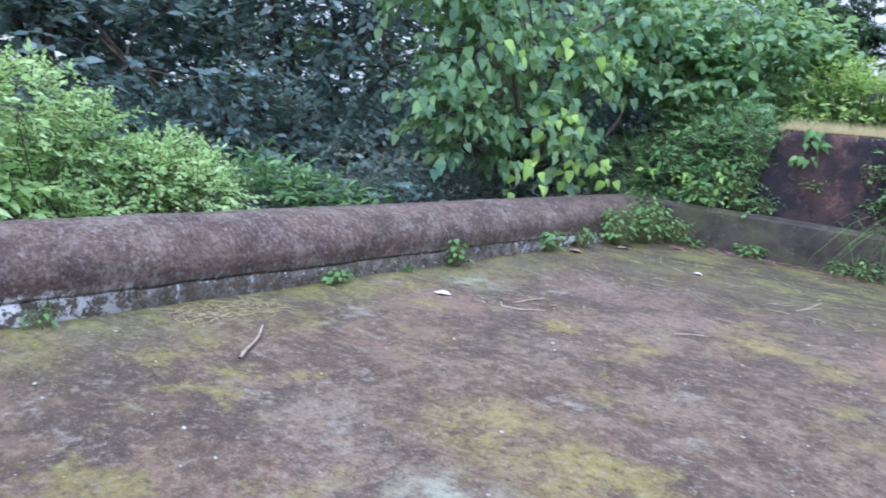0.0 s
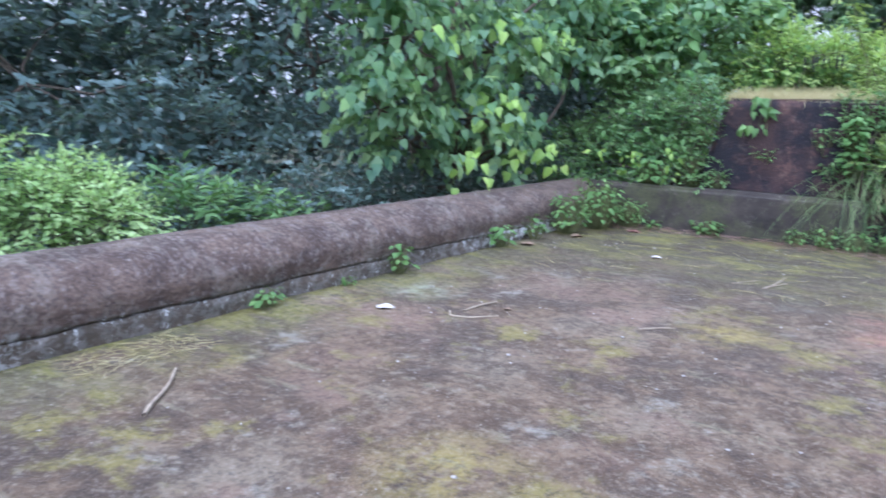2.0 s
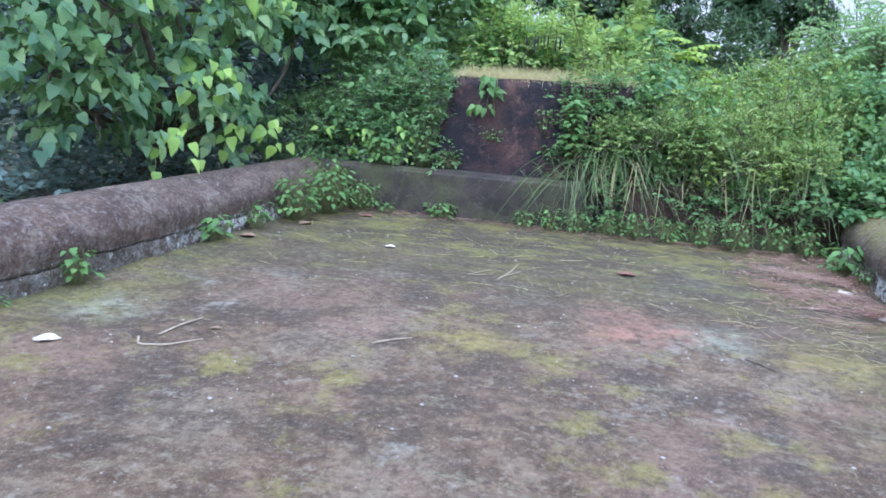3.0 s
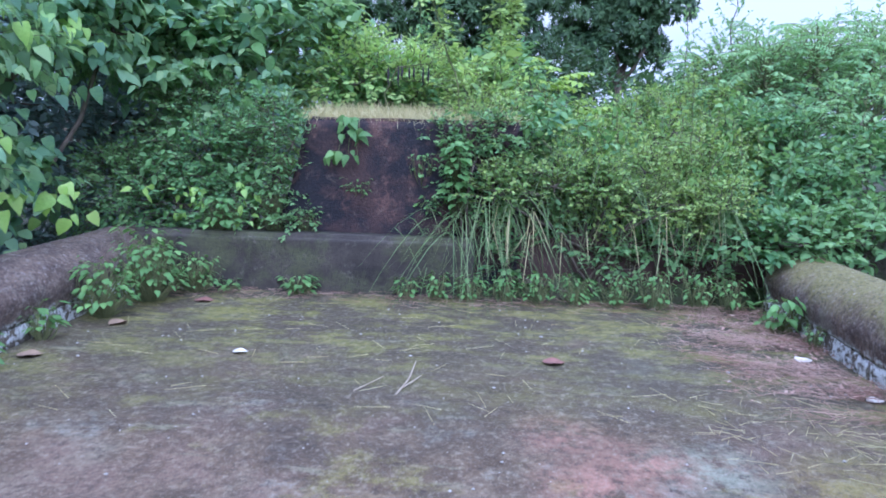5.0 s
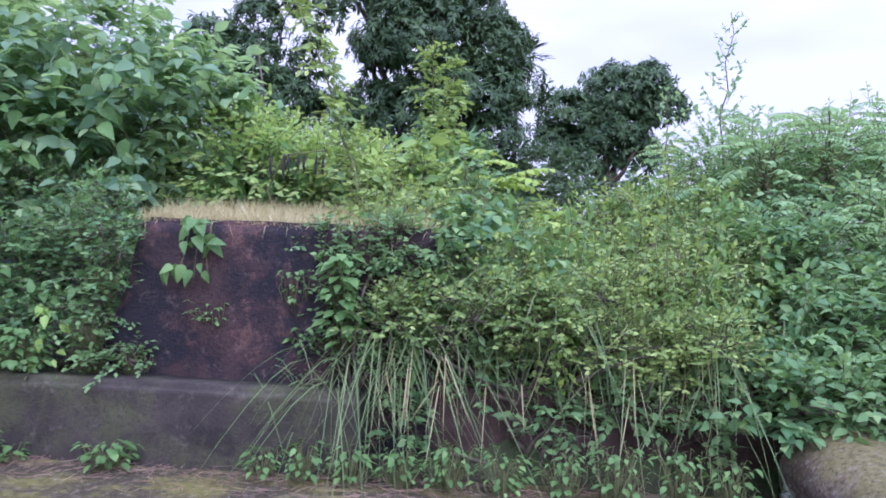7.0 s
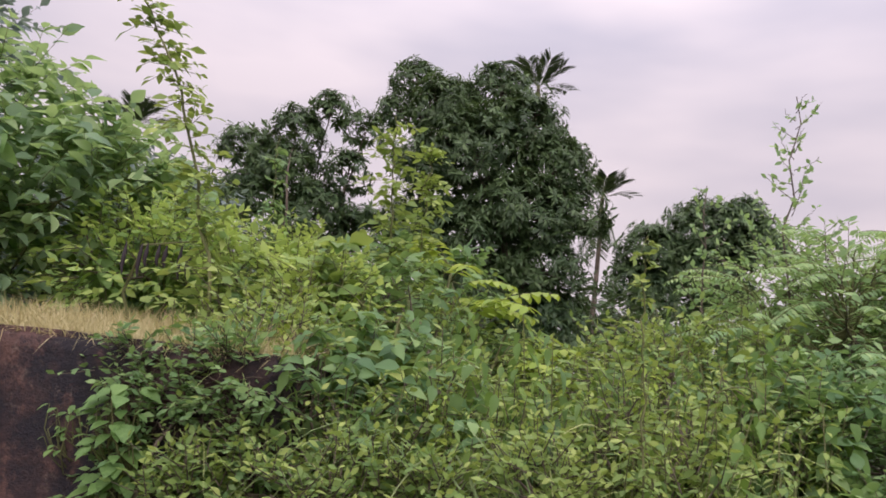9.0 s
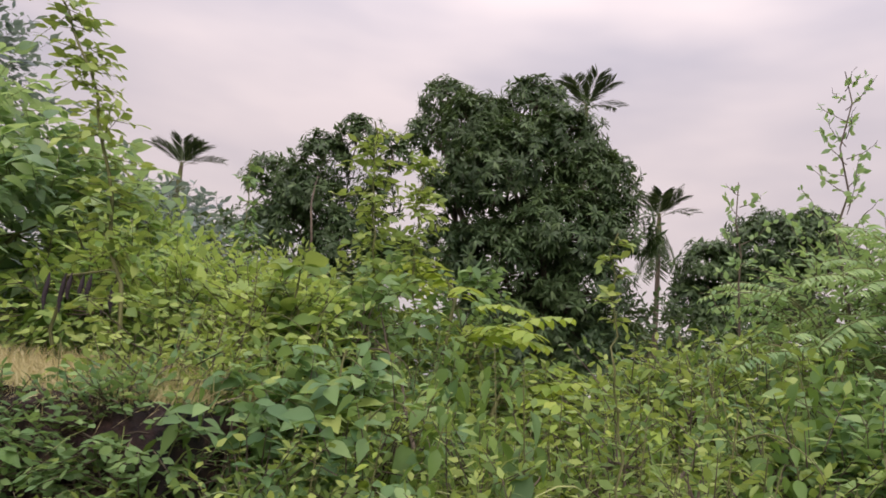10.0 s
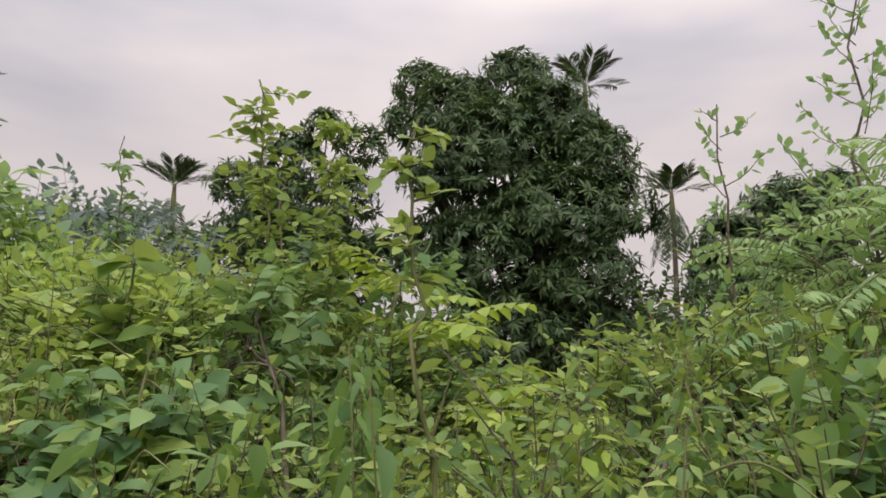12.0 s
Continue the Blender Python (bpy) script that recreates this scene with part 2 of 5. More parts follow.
BARK = bark_material("bark", (0.05, 0.04, 0.03), (0.16, 0.13, 0.10))
STEM = bark_material("green_stem", (0.09, 0.11, 0.04), (0.18, 0.19, 0.08))
STICK = bark_material("stick_wood", (0.24, 0.19, 0.14), (0.42, 0.36, 0.27))
DEAD = bark_material("dead_frond", (0.10, 0.06, 0.045), (0.22, 0.14, 0.10))


def spot(t, x, y, r0, r1):
    """1 near the place (x, y), fading to 0 at r1."""
    tc = t.nodes.new("ShaderNodeTexCoord")
    dist = t.nodes.new("ShaderNodeVectorMath")
    dist.operation = "DISTANCE"
    dist.inputs[1].default_value = (x, y, 0.0)
    t.links.new(tc.outputs["Object"], dist.inputs[0])
    return ramp(t, dist.outputs["Value"], [(r0, 1.0), (r1, 0.0)])


def floor_material():
    m, t, p = material("weathered_concrete", 0.75)
    speck = noised(t, 17, 9, 0.8)
    grit = noised(t, 120, 3, 0.7)
    mid = noised(t, 4.5, 8, 0.72, seed=3.0)
    big = noised(t, 0.8, 7, 0.62, seed=9.0)
    col = mixed(t, ramp(t, mid, [(0.40, 0.0), (0.60, 1.0)]), (0.080, 0.052, 0.033), (0.185, 0.130, 0.084))
    col = mixed(t, ramp(t, big, [(0.52, 0.0), (0.64, 0.7)]), col, (0.245, 0.205, 0.15))
    dark = ramp(t, noised(t, 1.5, 10, 0.76, seed=14.0), [(0.48, 0.0), (0.58, 0.8)])
    col = mixed(t, dark, col, (0.062, 0.046, 0.036))
    pinkish = ramp(t, noised(t, 1.1, 7, 0.7, seed=44.0), [(0.53, 0.0), (0.66, 0.7)])
    col = mixed(t, pinkish, col, (0.22, 0.145, 0.11))
    pale = ramp(t, noised(t, 2.6, 11, 0.82, seed=51.0), [(0.56, 0.0), (0.64, 0.75)])
    col = mixed(t, pale, col, (0.31, 0.295, 0.25))
    mossy = ramp(t, noised(t, 1.6, 9, 0.72, seed=21.0), [(0.545, 0.0), (0.63, 0.85)])
    col = mixed(t, mossy, col, (0.22, 0.19, 0.06))
    for x, y, r in ((2.4, -6.55, 0.42), (2.96, -6.7, 0.42), (2.75, -3.95, 0.4), (4.9, -3.4, 0.55), (0.5, -8.6, 0.5)):
        patch = maths(t, "MULTIPLY", spot(t, x, y, r * 0.2, r), ramp(t, noised(t, 5, 8, 0.75, seed=x), [(0.42, 0.0), (0.55, 0.95)]))
        col = mixed(t, patch, col, (0.27, 0.22, 0.07))
    for x, y, r in ((0.55, -4.3, 0.4), (4.2, -1.75, 0.4), (4.2, -3.2, 0.35), (2.67, -7.2, 0.3)):
        patch = maths(t, "MULTIPLY", spot(t, x, y, r * 0.2, r), ramp(t, noised(t, 6, 8, 0.75, seed=x + 3), [(0.42, 0.0), (0.55, 0.9)]))
        col = mixed(t, patch, col, (0.33, 0.35, 0.26))
    # old brick dust trodden into the slab
    for x, y, r in ((3.65, -3.42, 0.36), (3.55, -2.92, 0.34), (3.9, -3.2, 0.34)):
        dust = maths(t, "MULTIPLY", spot(t, x, y, r * 0.1, r), ramp(t, noised(t, 7, 9, 0.8, seed=y), [(0.42, 0.0), (0.56, 0.9)]))
        col = mixed(t, dust, col, (0.44, 0.23, 0.17))
    # green algae along the foot of the walls
    across = ramp(t, maths(t, "DIVIDE", maths(t, "ABSOLUTE", maths(t, "SUBTRACT", axis(t, 0), 2.8), 0.0), 2.8), [(0.66, 0.0), (1.0, 1.0)])
    back = ramp(t, maths(t, "DIVIDE", maths(t, "ADD", axis(t, 1), 3.5), 3.5), [(0.15, 0.0), (0.7, 1.0)])
    edge = maths(t, "MAXIMUM", across, back)
    col = mixed(t, maths(t, "MULTIPLY", edge, ramp(t, noised(t, 1.7, 8, 0.7, seed=31.0), [(0.38, 0.0), (0.54, 0.92)])), col, (0.088, 0.088, 0.038))
    damp = maths(t, "MULTIPLY", ramp(t, maths(t, "DIVIDE", maths(t, "ADD", axis(t, 1), 5.0), 5.0), [(0.2, 0.0), (0.62, 1.0)]), ramp(t, noised(t, 0.9, 8, 0.68, (1.0, 1.5, 1.0), seed=61.0), [(0.34, 0.25), (0.52, 0.9)]))
    col = mixed(t, damp, col, (0.058, 0.046, 0.030))
    olive = maths(t, "MULTIPLY", edge, ramp(t, noised(t, 2.6, 10, 0.78, (0.8, 1.6, 1.0), seed=71.0), [(0.47, 0.0), (0.58, 0.9)]))
    col = mixed(t, olive, col, (0.19, 0.18, 0.045))
    wisps = ramp(t, noised(t, 3.4, 10, 0.8, (0.55, 1.9, 1.0), seed=81.0), [(0.585, 0.0), (0.65, 0.7)])
    col = mixed(t, wisps, col, (0.24, 0.225, 0.145))
    col = mixed(t, ramp(t, speck, [(0.38, 0.7), (0.49, 0.0)]), col, (0.045, 0.036, 0.032))
    col = mixed(t, ramp(t, speck, [(0.54, 0.0), (0.62, 0.5)]), col, (0.34, 0.30, 0.24))
    col = mixed(t, ramp(t, grit, [(0.57, 0.0), (0.68, 0.4)]), col, (0.38, 0.35, 0.29))
    grain = noised(t, 46, 5, 0.8, seed=91.0)
    col = mixed(t, ramp(t, grain, [(0.34, 0.4), (0.47, 0.0)]), col, (0.040, 0.032, 0.024))
    col = mixed(t, ramp(t, grain, [(0.56, 0.0), (0.66, 0.45)]), col, (0.38, 0.33, 0.26))
    t.links.new(col, p.inputs["Base Color"])
    t.links.new(ramp(t, big, [(0.4, 0.65), (0.6, 0.92)]), p.inputs["Roughness"])
    p.inputs["Specular IOR Level"].default_value = 0.22
    bumped(t, p, mixed(t, 0.5, speck, grain), 0.02)
    return m


def parapet_material(name, paint, moss_top):
    m, t, p = material(name, 0.85)
    fine = noised(t, 40, 6, 0.75)
    mid = noised(t, 5, 8, 0.7, (1, 0.6, 1), seed=2.0)
    col = mixed(t, ramp(t, mid, [(0.40, 0.0), (0.60, 1.0)]), (0.072, 0.047, 0.036), (0.170, 0.118, 0.088))
    streak = noised(t, 9, 10, 0.82, (1.0, 1.15, 0.9), seed=6.0)
    col = mixed(t, ramp(t, streak, [(0.54, 0.0), (0.62, 0.7)]), col, (0.30, 0.255, 0.24))
    col = mixed(t, ramp(t, noised(t, 2.4, 9, 0.8, seed=17.0), [(0.52, 0.0), (0.61, 0.65)]), col, (0.26, 0.225, 0.19))
    if moss_top:
        up = ramp(t, maths(t, "ADD", axis(t, 2), maths(t, "MULTIPLY", noised(t, 3.0, 7, 0.7, seed=8.0), 0.5)), [(0.54, 0.0), (0.70, 0.92)])
        col = mixed(t, mixed(t, 0.35, up, noised(t, 4.0, 8, 0.75, seed=41.0), "MULTIPLY"), col, (0.19, 0.175, 0.04))
    col = mixed(t, ramp(t, fine, [(0.38, 0.75), (0.50, 0.0)]), col, (0.04, 0.03, 0.03))
    col = mixed(t, ramp(t, fine, [(0.56, 0.0), (0.68, 0.5)]), col, (0.36, 0.31, 0.30))
    crumbs = noised(t, 26, 8, 0.8, seed=33.0)
    col = mixed(t, ramp(t, crumbs, [(0.55, 0.0), (0.63, 0.65)]), col, (0.36, 0.32, 0.30))
    col = mixed(t, ramp(t, crumbs, [(0.37, 0.6), (0.46, 0.0)]), col, (0.035, 0.027, 0.026))
    low = ramp(t, maths(t, "ADD", axis(t, 2), maths(t, "MULTIPLY", noised(t, 8.0, 9, 0.8, seed=12.0), 0.26)), [(0.27, 1.0), (0.31, 0.0)])
    col = mixed(t, maths(t, "MULTIPLY", low, 0.45), col, (0.07, 0.07, 0.045))
    flake = ramp(t, noised(t, 11, 10, 0.8, seed=15.0), [(0.50, 0.0), (0.515, 1.0)])
    specks = ramp(t, noised(t, 14, 9, 0.8, (1, 1.3, 0.8), seed=25.0), [(0.59, 0.0), (0.605, 1.0)])
    where = ramp(t, maths(t, "ADD", maths(t, "DIVIDE", axis(t, 1), 16.0), 1.0), paint)
    cover = maths(t, "MAXIMUM", maths(t, "MULTIPLY", flake, where), specks)
    col = mixed(t, maths(t, "MULTIPLY", low, cover), col, (0.70, 0.72, 0.73))
    t.links.new(col, p.inputs["Base Color"])
    bumped(t, p, mixed(t, 0.4, fine, streak), 0.03)
    return m


def wall_material():
    m, t, p = material("old_plaster_wall", 0.8)
    fine = noised(t, 38, 5, 0.7)
    mid = noised(t, 1.5, 8, 0.68, seed=2.5)
    col = mixed(t, ramp(t, mid, [(0.47, 0.0), (0.55, 1.0)]), (0.009, 0.008, 0.015), (0.050, 0.027, 0.027))
    col = mixed(t, ramp(t, noised(t, 3.2, 9, 0.75, seed=7.0), [(0.53, 0.0), (0.61, 0.7)]), col, (0.13, 0.068, 0.056))
    col = mixed(t, ramp(t, noised(t, 11, 9, 0.8, seed=19.0), [(0.57, 0.0), (0.65, 0.6)]), col, (0.16, 0.12, 0.10))
    col = mixed(t, ramp(t, fine, [(0.4, 0.6), (0.5, 0.0)]), col, (0.016, 0.012, 0.014))
    t.links.new(col, p.inputs["Base Color"])
    bumped(t, p, mixed(t, 0.5, fine, mid), 0.03)
    return m


def ledge_material():
    m, t, p = material("mossy_ledge_plaster", 0.85)
    fine = noised(t, 42, 5, 0.7)
    mid = noised(t, 3.0, 6, 0.65, seed=5.5)
    col = mixed(t, ramp(t, mid, [(0.35, 0.0), (0.7, 1.0)]), (0.022, 0.018, 0.017), (0.072, 0.060, 0.050))
    col = mixed(t, ramp(t, noised(t, 2.0, 6, 0.7, seed=1.0), [(0.48, 0.0), (0.62, 0.75)]), col, (0.075, 0.082, 0.036))
    col = mixed(t, ramp(t, noised(t, 7.0, 9, 0.8, seed=3.0), [(0.56, 0.0), (0.64, 0.6)]), col, (0.15, 0.135, 0.115))
    col = mixed(t, ramp(t, fine, [(0.4, 0.6), (0.5, 0.0)]), col, (0.03, 0.026, 0.025))
    t.links.new(col, p.inputs["Base Color"])
    bumped(t, p, mixed(t, 0.5, fine, mid), 0.02)
    return m


def soil_material():
    m, t, p = material("leafy_soil", 0.95)
    n = noised(t, 3, 6, 0.65)
    col = mixed(t, ramp(t, n, [(0.4, 0.0), (0.62, 1.0)]), (0.045, 0.035, 0.025), (0.05, 0.075, 0.025))
    t.links.new(col, p.inputs["Base Color"])
    bumped(t, p, noised(t, 20, 4), 0.05)
    return m


FLOOR = floor_material()
PARAPET = parapet_material("parapet_plaster", [(0.0, 0.9), (0.53, 1.0), (0.57, 0.1), (0.80, 0.15), (0.88, 0.8), (0.92, 0.8)], False)
PARAPET_MOSS = parapet_material("mossy_parapet_plaster", [(0.0, 0.6), (1.0, 0.95)], True)
WALL = wall_material()
LEDGE = ledge_material()
SOIL = soil_material()


def plain(name, color, rough=0.8, spots=None):
    m, t, p = material(name, rough)
    n = noised(t, 30, 4)
    dark = tuple(c * 0.65 for c in color)
    t.links.new(mixed(t, ramp(t, n, [(0.35, 0.0), (0.65, 1.0)]), dark, color), p.inputs["Base Color"])
    return m


PALE_LEAF = plain("bleached_leaf", (0.62, 0.58, 0.52))
RED_LEAF = plain("red_brown_leaf", (0.21, 0.10, 0.08))
BROWN_LEAF = plain("brown_leaf", (0.26, 0.18, 0.12))
STONE = plain("pale_stone", (0.45, 0.43, 0.40))
BOARD = plain("rotten_board", (0.14, 0.10, 0.08))
HUSK = plain("black_pod", (0.03, 0.022, 0.03))
BANK_SOIL = plain("red_brown_bank_soil", (0.07, 0.042, 0.036), 0.95)
LITTER_SOIL = plain("red_litter_soil", (0.17, 0.10, 0.08), 0.95)

# ---- ground, terrace, parapets and walls ----
def smooth(a, b, x):
    k = np.clip((x - a) / (b - a), 0, 1)
    return k * k * (3 - 2 * k)


def ground_height(x, y):
    x, y = np.asarray(x, dtype=float), np.asarray(y, dtype=float)
    behind = smooth(0.1, 0.5, y)
    right = smooth(1.2, 2.2, x)
    far = smooth(5, 12, y)
    bank = (0.35 + 0.45 * smooth(0.3, 1.6, y)) * (1 - far) + 0.2 * far
    low = -0.35
    z = low + (bank - low) * behind * right
    z = z + (0.15 - low) * behind * (1 - right) * smooth(-0.5, 0.6, x) * (1 - far)
    on_terrace = (x > -0.6) & (x < 6.2) & (y < 0.2)
    return np.where(on_terrace, -0.3, z)


def sheet(name, xs, ys, height):
    gx, gy = np.meshgrid(xs, ys, indexing="ij")
    v = np.stack([gx, gy, height(gx, gy)], -1).reshape(-1, 3)
    n, k = len(xs), len(ys)
    i = (np.arange(n - 1)[:, None] * k + np.arange(k - 1)[None]).ravel()
    return mesh_from(name, v, [np.stack([i, i + k, i + k + 1, i + 1], -1)])


far = np.array([60.0, 120, 300, 900, 2500])
gxs = np.concatenate([-far[::-1], np.arange(-40, -10, 2.0), np.arange(-10, 12, 0.35), np.arange(12, 42, 2.0), far])
gys = np.concatenate([-far[::-1], np.arange(-40, -18, 2.0), np.arange(-18, 12, 0.3), np.arange(12, 42, 2.0), far])
tagged(part("ground", sheet("ground", gxs, gys, ground_height), SOIL), "dark leafy soil under the undergrowth", "ground", kind="structure")



def floor_height(x, y):
    out = np.zeros_like(x)
    for i in range(x.shape[0]):
        for j in range(x.shape[1]):
            out[i, j] = 0.010 * noise.noise(Vector((x[i, j] * 0.9, y[i, j] * 0.9, 0))) + 0.003 * noise.noise(Vector((x[i, j] * 5, y[i, j] * 5, 3)))
    return out


floor = part("floor", sheet("floor", np.linspace(-0.1, 5.75, 60), np.linspace(-15.2, 0.15, 150), floor_height), FLOOR, smooth=True)
tagged(floor, "weathered concrete terrace slab with moss and lichen stains", "floor", kind="structure")


def parapet(name, x_face, outward, y0, y1, mat, label, notch=None, crest=0.52, half=0.34):
    """A low wall with a half-round top that bulges a little over its straight foot. outward: -1 or 1 along x."""
    prof = [(0.02, -0.3), (0.0, 0.0), (-0.005, 0.07), (0.0, 0.125), (0.016, 0.129), (0.016, 0.134), (-0.004, 0.139), (-0.010, 0.16), (-0.014, 0.21)]
    for a in np.linspace(0, math.pi, 15):
        prof.append((half - half * 1.08 * math.cos(a), 0.25 + (crest - 0.25) * math.sin(a)))
    prof += [(2 * half + 0.03, 0.16), (2 * half, 0.0), (2 * half, -0.6)]
    prof = np.array(prof)
    ys = np.arange(y0, y1 + 0.01, 0.06)
    v = np.zeros((len(ys), len(prof), 3))
    for i, y in enumerate(ys):
        for j, (o, z) in enumerate(prof):
            w = 0.016 * noise.noise(Vector((o * 3, y * 1.6, z * 3))) + 0.006 * noise.noise(Vector((o * 14, y * 11, z * 14)))
            oo, zz = o - w, z + (w * 0.8 if z > 0.2 else 0)
            if 0.1 < z < 0.15:
                zz += 0.035 * noise.noise(Vector((1, y * 2.5, 4))) + 0.012 * noise.noise(Vector((1, y * 12, 4)))
                if z < 0.133 and 0.01 < o:
                    oo += 0.0 if noise.noise(Vector((7, y * 1.3, 2))) > 0.0 else -0.018
            if notch and notch[0] < y < notch[1] and z < 0.115 and o < 0.3:
                oo += 0.42
            v[i, j] = (x_face + outward * oo, y, zz)
    k = len(prof)
    idx = (np.arange(len(ys) - 1)[:, None] * k + np.arange(k - 1)[None]).ravel()
    q = np.stack([idx, idx + 1, idx + k + 1, idx + k], -1)
    if outward > 0:
        q = q[:, ::-1]
    me = mesh_from(name, v.reshape(-1, 3), [q])
    bm = bmesh.new()
    bm.from_mesh(me)
    bm.edges.ensure_lookup_table()
    bmesh.ops.holes_fill(bm, edges=[e for e in bm.edges if e.is_boundary], sides=0)
    bmesh.ops.recalc_face_normals(bm, faces=bm.faces)
    bm.to_mesh(me)
    bm.free()
    ob = part(name, me, mat, smooth=True)
    return tagged(ob, label, "parapet", kind="structure")


parapet("wall_left", 0.0, -1, -15.2, 0.45, PARAPET, "low rounded parapet of weathered brown plaster with flaking white foot", notch=(-8.5, -8.1))
parapet("wall_right", 5.61, 1, -15.2, -0.02, PARAPET_MOSS, "low rounded mossy parapet with flaking white foot")


def slab(name, x0, x1, y0, y1, z0, z1, mat, label, category, step=0.09, rough=0.02, lean=0.0, round_top=0.04, batter=0.0):
    """A block of old masonry with uneven faces and worn edges."""
    bm = bmesh.new()
    bmesh.ops.create_cube(bm, size=1.0)
    for v in bm.verts:
        v.co = Vector((x0 if v.co.x < 0 else x1, y0 if v.co.y < 0 else y1, z0 if v.co.z < 0 else z1))
    top = [e for e in bm.edges if all(v.co.z > z1 - 1e-4 for v in e.verts)]
    bmesh.ops.bevel(bm, geom=top, offset=round_top, segments=3, affect="EDGES")
    cuts = max(2, int(max(x1 - x0, z1 - z0) / step))
    bmesh.ops.subdivide_edges(bm, edges=[e for e in bm.edges if e.calc_length() > step * 3], cuts=min(cuts, 36), use_grid_fill=True)
    for v in bm.verts:
        n = noise.noise(v.co * 2.2) * rough + noise.noise(v.co * 9) * rough * 0.4
        v.co += Vector((n, n, n * 0.4))
        v.co.y += lean * (v.co.z - z0)
        v.co.x += batter * (v.co.z - z0) * max(0.0, 1 - (v.co.x - x0) / (x1 - x0))
    me = bpy.data.meshes.new(name)
    bm.to_mesh(me)
    bm.free()
    return tagged(part(name, me, mat, smooth=True), label, category, kind="structure")


slab("wall_back", -0.15, 3.05, 0.06, 0.34, -0.3, 0.53, LEDGE, "low mossy plaster ledge wall along the terrace", "wall")
slab("wall_block", 0.98, 3.45, 0.35, 2.3, -0.2, 1.60, WALL, "dark stained wall block of old masonry with straw on top", "wall", lean=0.02, batter=0.26)
slab("bank_face", 3.06, 6.0, 0.40, 0.9, -0.3, 0.60, BANK_SOIL, "crumbling red-brown soil bank under the hanging grass", "bank", rough=0.09, round_top=0.08)
slab("wall_rear", -0.7, 6.3, -15.6, -15.22, -0.3, 0.5, LEDGE, "low plaster wall closing the terrace", "wall")


# ---- growing things ----
def lumps(rng, balls, count, inner=0.5, low=-0.6):
    """Places and outward directions on and in a set of ellipsoids (x, y, z, rx, ry, rz)."""
    b = np.array(balls, dtype=float)
    w = (b[:, 3] * b[:, 4] + b[:, 4] * b[:, 5] + b[:, 3] * b[:, 5])
    pick = rng.choice(len(b), count, p=w / w.sum())
    d = unit(rng.normal(size=(count, 3)))
    d[:, 2] = np.where(d[:, 2] < low, -d[:, 2], d[:, 2])
    r = inner + (1 - inner) * rng.random(count) ** 0.5
    r *= 1 + 0.12 * rng.normal(size=count)
    p = b[pick, :3] + d * b[pick, 3:] * r[:, None]
    return p, unit(d / b[pick, 3:])


def sprays(rng, start, direction, length, per, leaf, spread=0.75, sag=0.25, lift=0.55, jitter=0.35, leaf_sag=0.2):
    """Leafy twigs: leaves stand alternately along each twig. Gives leaf places, directions, normals, sizes and the twig ends."""
    n = len(start)
    d = unit(direction + rng.normal(size=(n, 3)) * jitter)
    length = length * (0.7 + 0.6 * rng.random(n))
    t = (np.arange(per) + 0.6) / per
    up = np.array([0, 0, 1.0])
    pos = start[:, None] + d[:, None] * (length[:, None] * t)[..., None] - up * (sag * length[:, None] * t ** 2)[..., None]
    side = unit(np.cross(d, up) + 1e-3)
    sign = np.where(np.arange(per) % 2 == 0, 1.0, -1.0)
    sign = sign * (np.arange(per) < per - 1)
    x = d[:, None] * (1 - spread * 0.5) + side[:, None] * (sign * spread)[None, :, None] - up * leaf_sag
    x = unit(x + rng.normal(size=x.shape) * 0.22)
    nrm = unit(up * lift + d[:, None] * (1 - lift) * 0.6 + rng.normal(size=x.shape) * 0.3)
    s = leaf * (0.65 + 0.6 * rng.random((n, per)))
    end = start + d * length[:, None] - up * (sag * length)[:, None]
    return pos.reshape(-1, 3), x.reshape(-1, 3), nrm.reshape(-1, 3), s.ravel(), end


def whorls(rng, start, direction, length, per, leaf, droop=0.42):
    """Leaf rosettes: long leaves spread round the tip of each twig and hang down."""
    n = len(start)
    d = unit(direction + rng.normal(size=(n, 3)) * 0.3)
    end = start + d * length[:, None]
    a = unit(np.cross(d, np.array([0.2, 0.1, 0.97])))
    b = np.cross(d, a)
    ang = rng.random((n, 1)) * 6.283 + np.arange(per)[None] * 2.4
    out = a[:, None] * np.cos(ang)[..., None] + b[:, None] * np.sin(ang)[..., None]
    x = unit(out + d[:, None] * (0.15 + 0.7 * rng.random((n, per, 1))) - np.array([0, 0, 1.0]) * (droop * (0.4 + 0.9 * rng.random((n, per, 1)))))
    pos = end[:, None] - d[:, None] * (0.06 * rng.random((n, per, 1)))
    nrm = unit(d[:, None] * 0.8 + np.array([0, 0, 0.7]) + rng.normal(size=x.shape) * 0.15)
    size = leaf * (0.7 + 0.5 * rng.random((n, per)))
    return pos.reshape(-1, 3), x.reshape(-1, 3), nrm.reshape(-1, 3), size.ravel(), end


def limb(rng, a, b, r0, r1, geo, bend=0.12, sides=6, k=7):
    a, b = np.array(a, dtype=float), np.array(b, dtype=float)
    t = np.linspace(0, 1, k)[:, None]
    off = rng.normal(size=3) * np.linalg.norm(b - a) * bend
    pts = a + (b - a) * t + off * (np.sin(t * math.pi)) + rng.normal(size=(k, 3)) * np.linalg.norm(b - a) * 0.012 * (t > 0) * (t < 1)
    tube(geo, pts, np.linspace(r0, r1, k), sides)


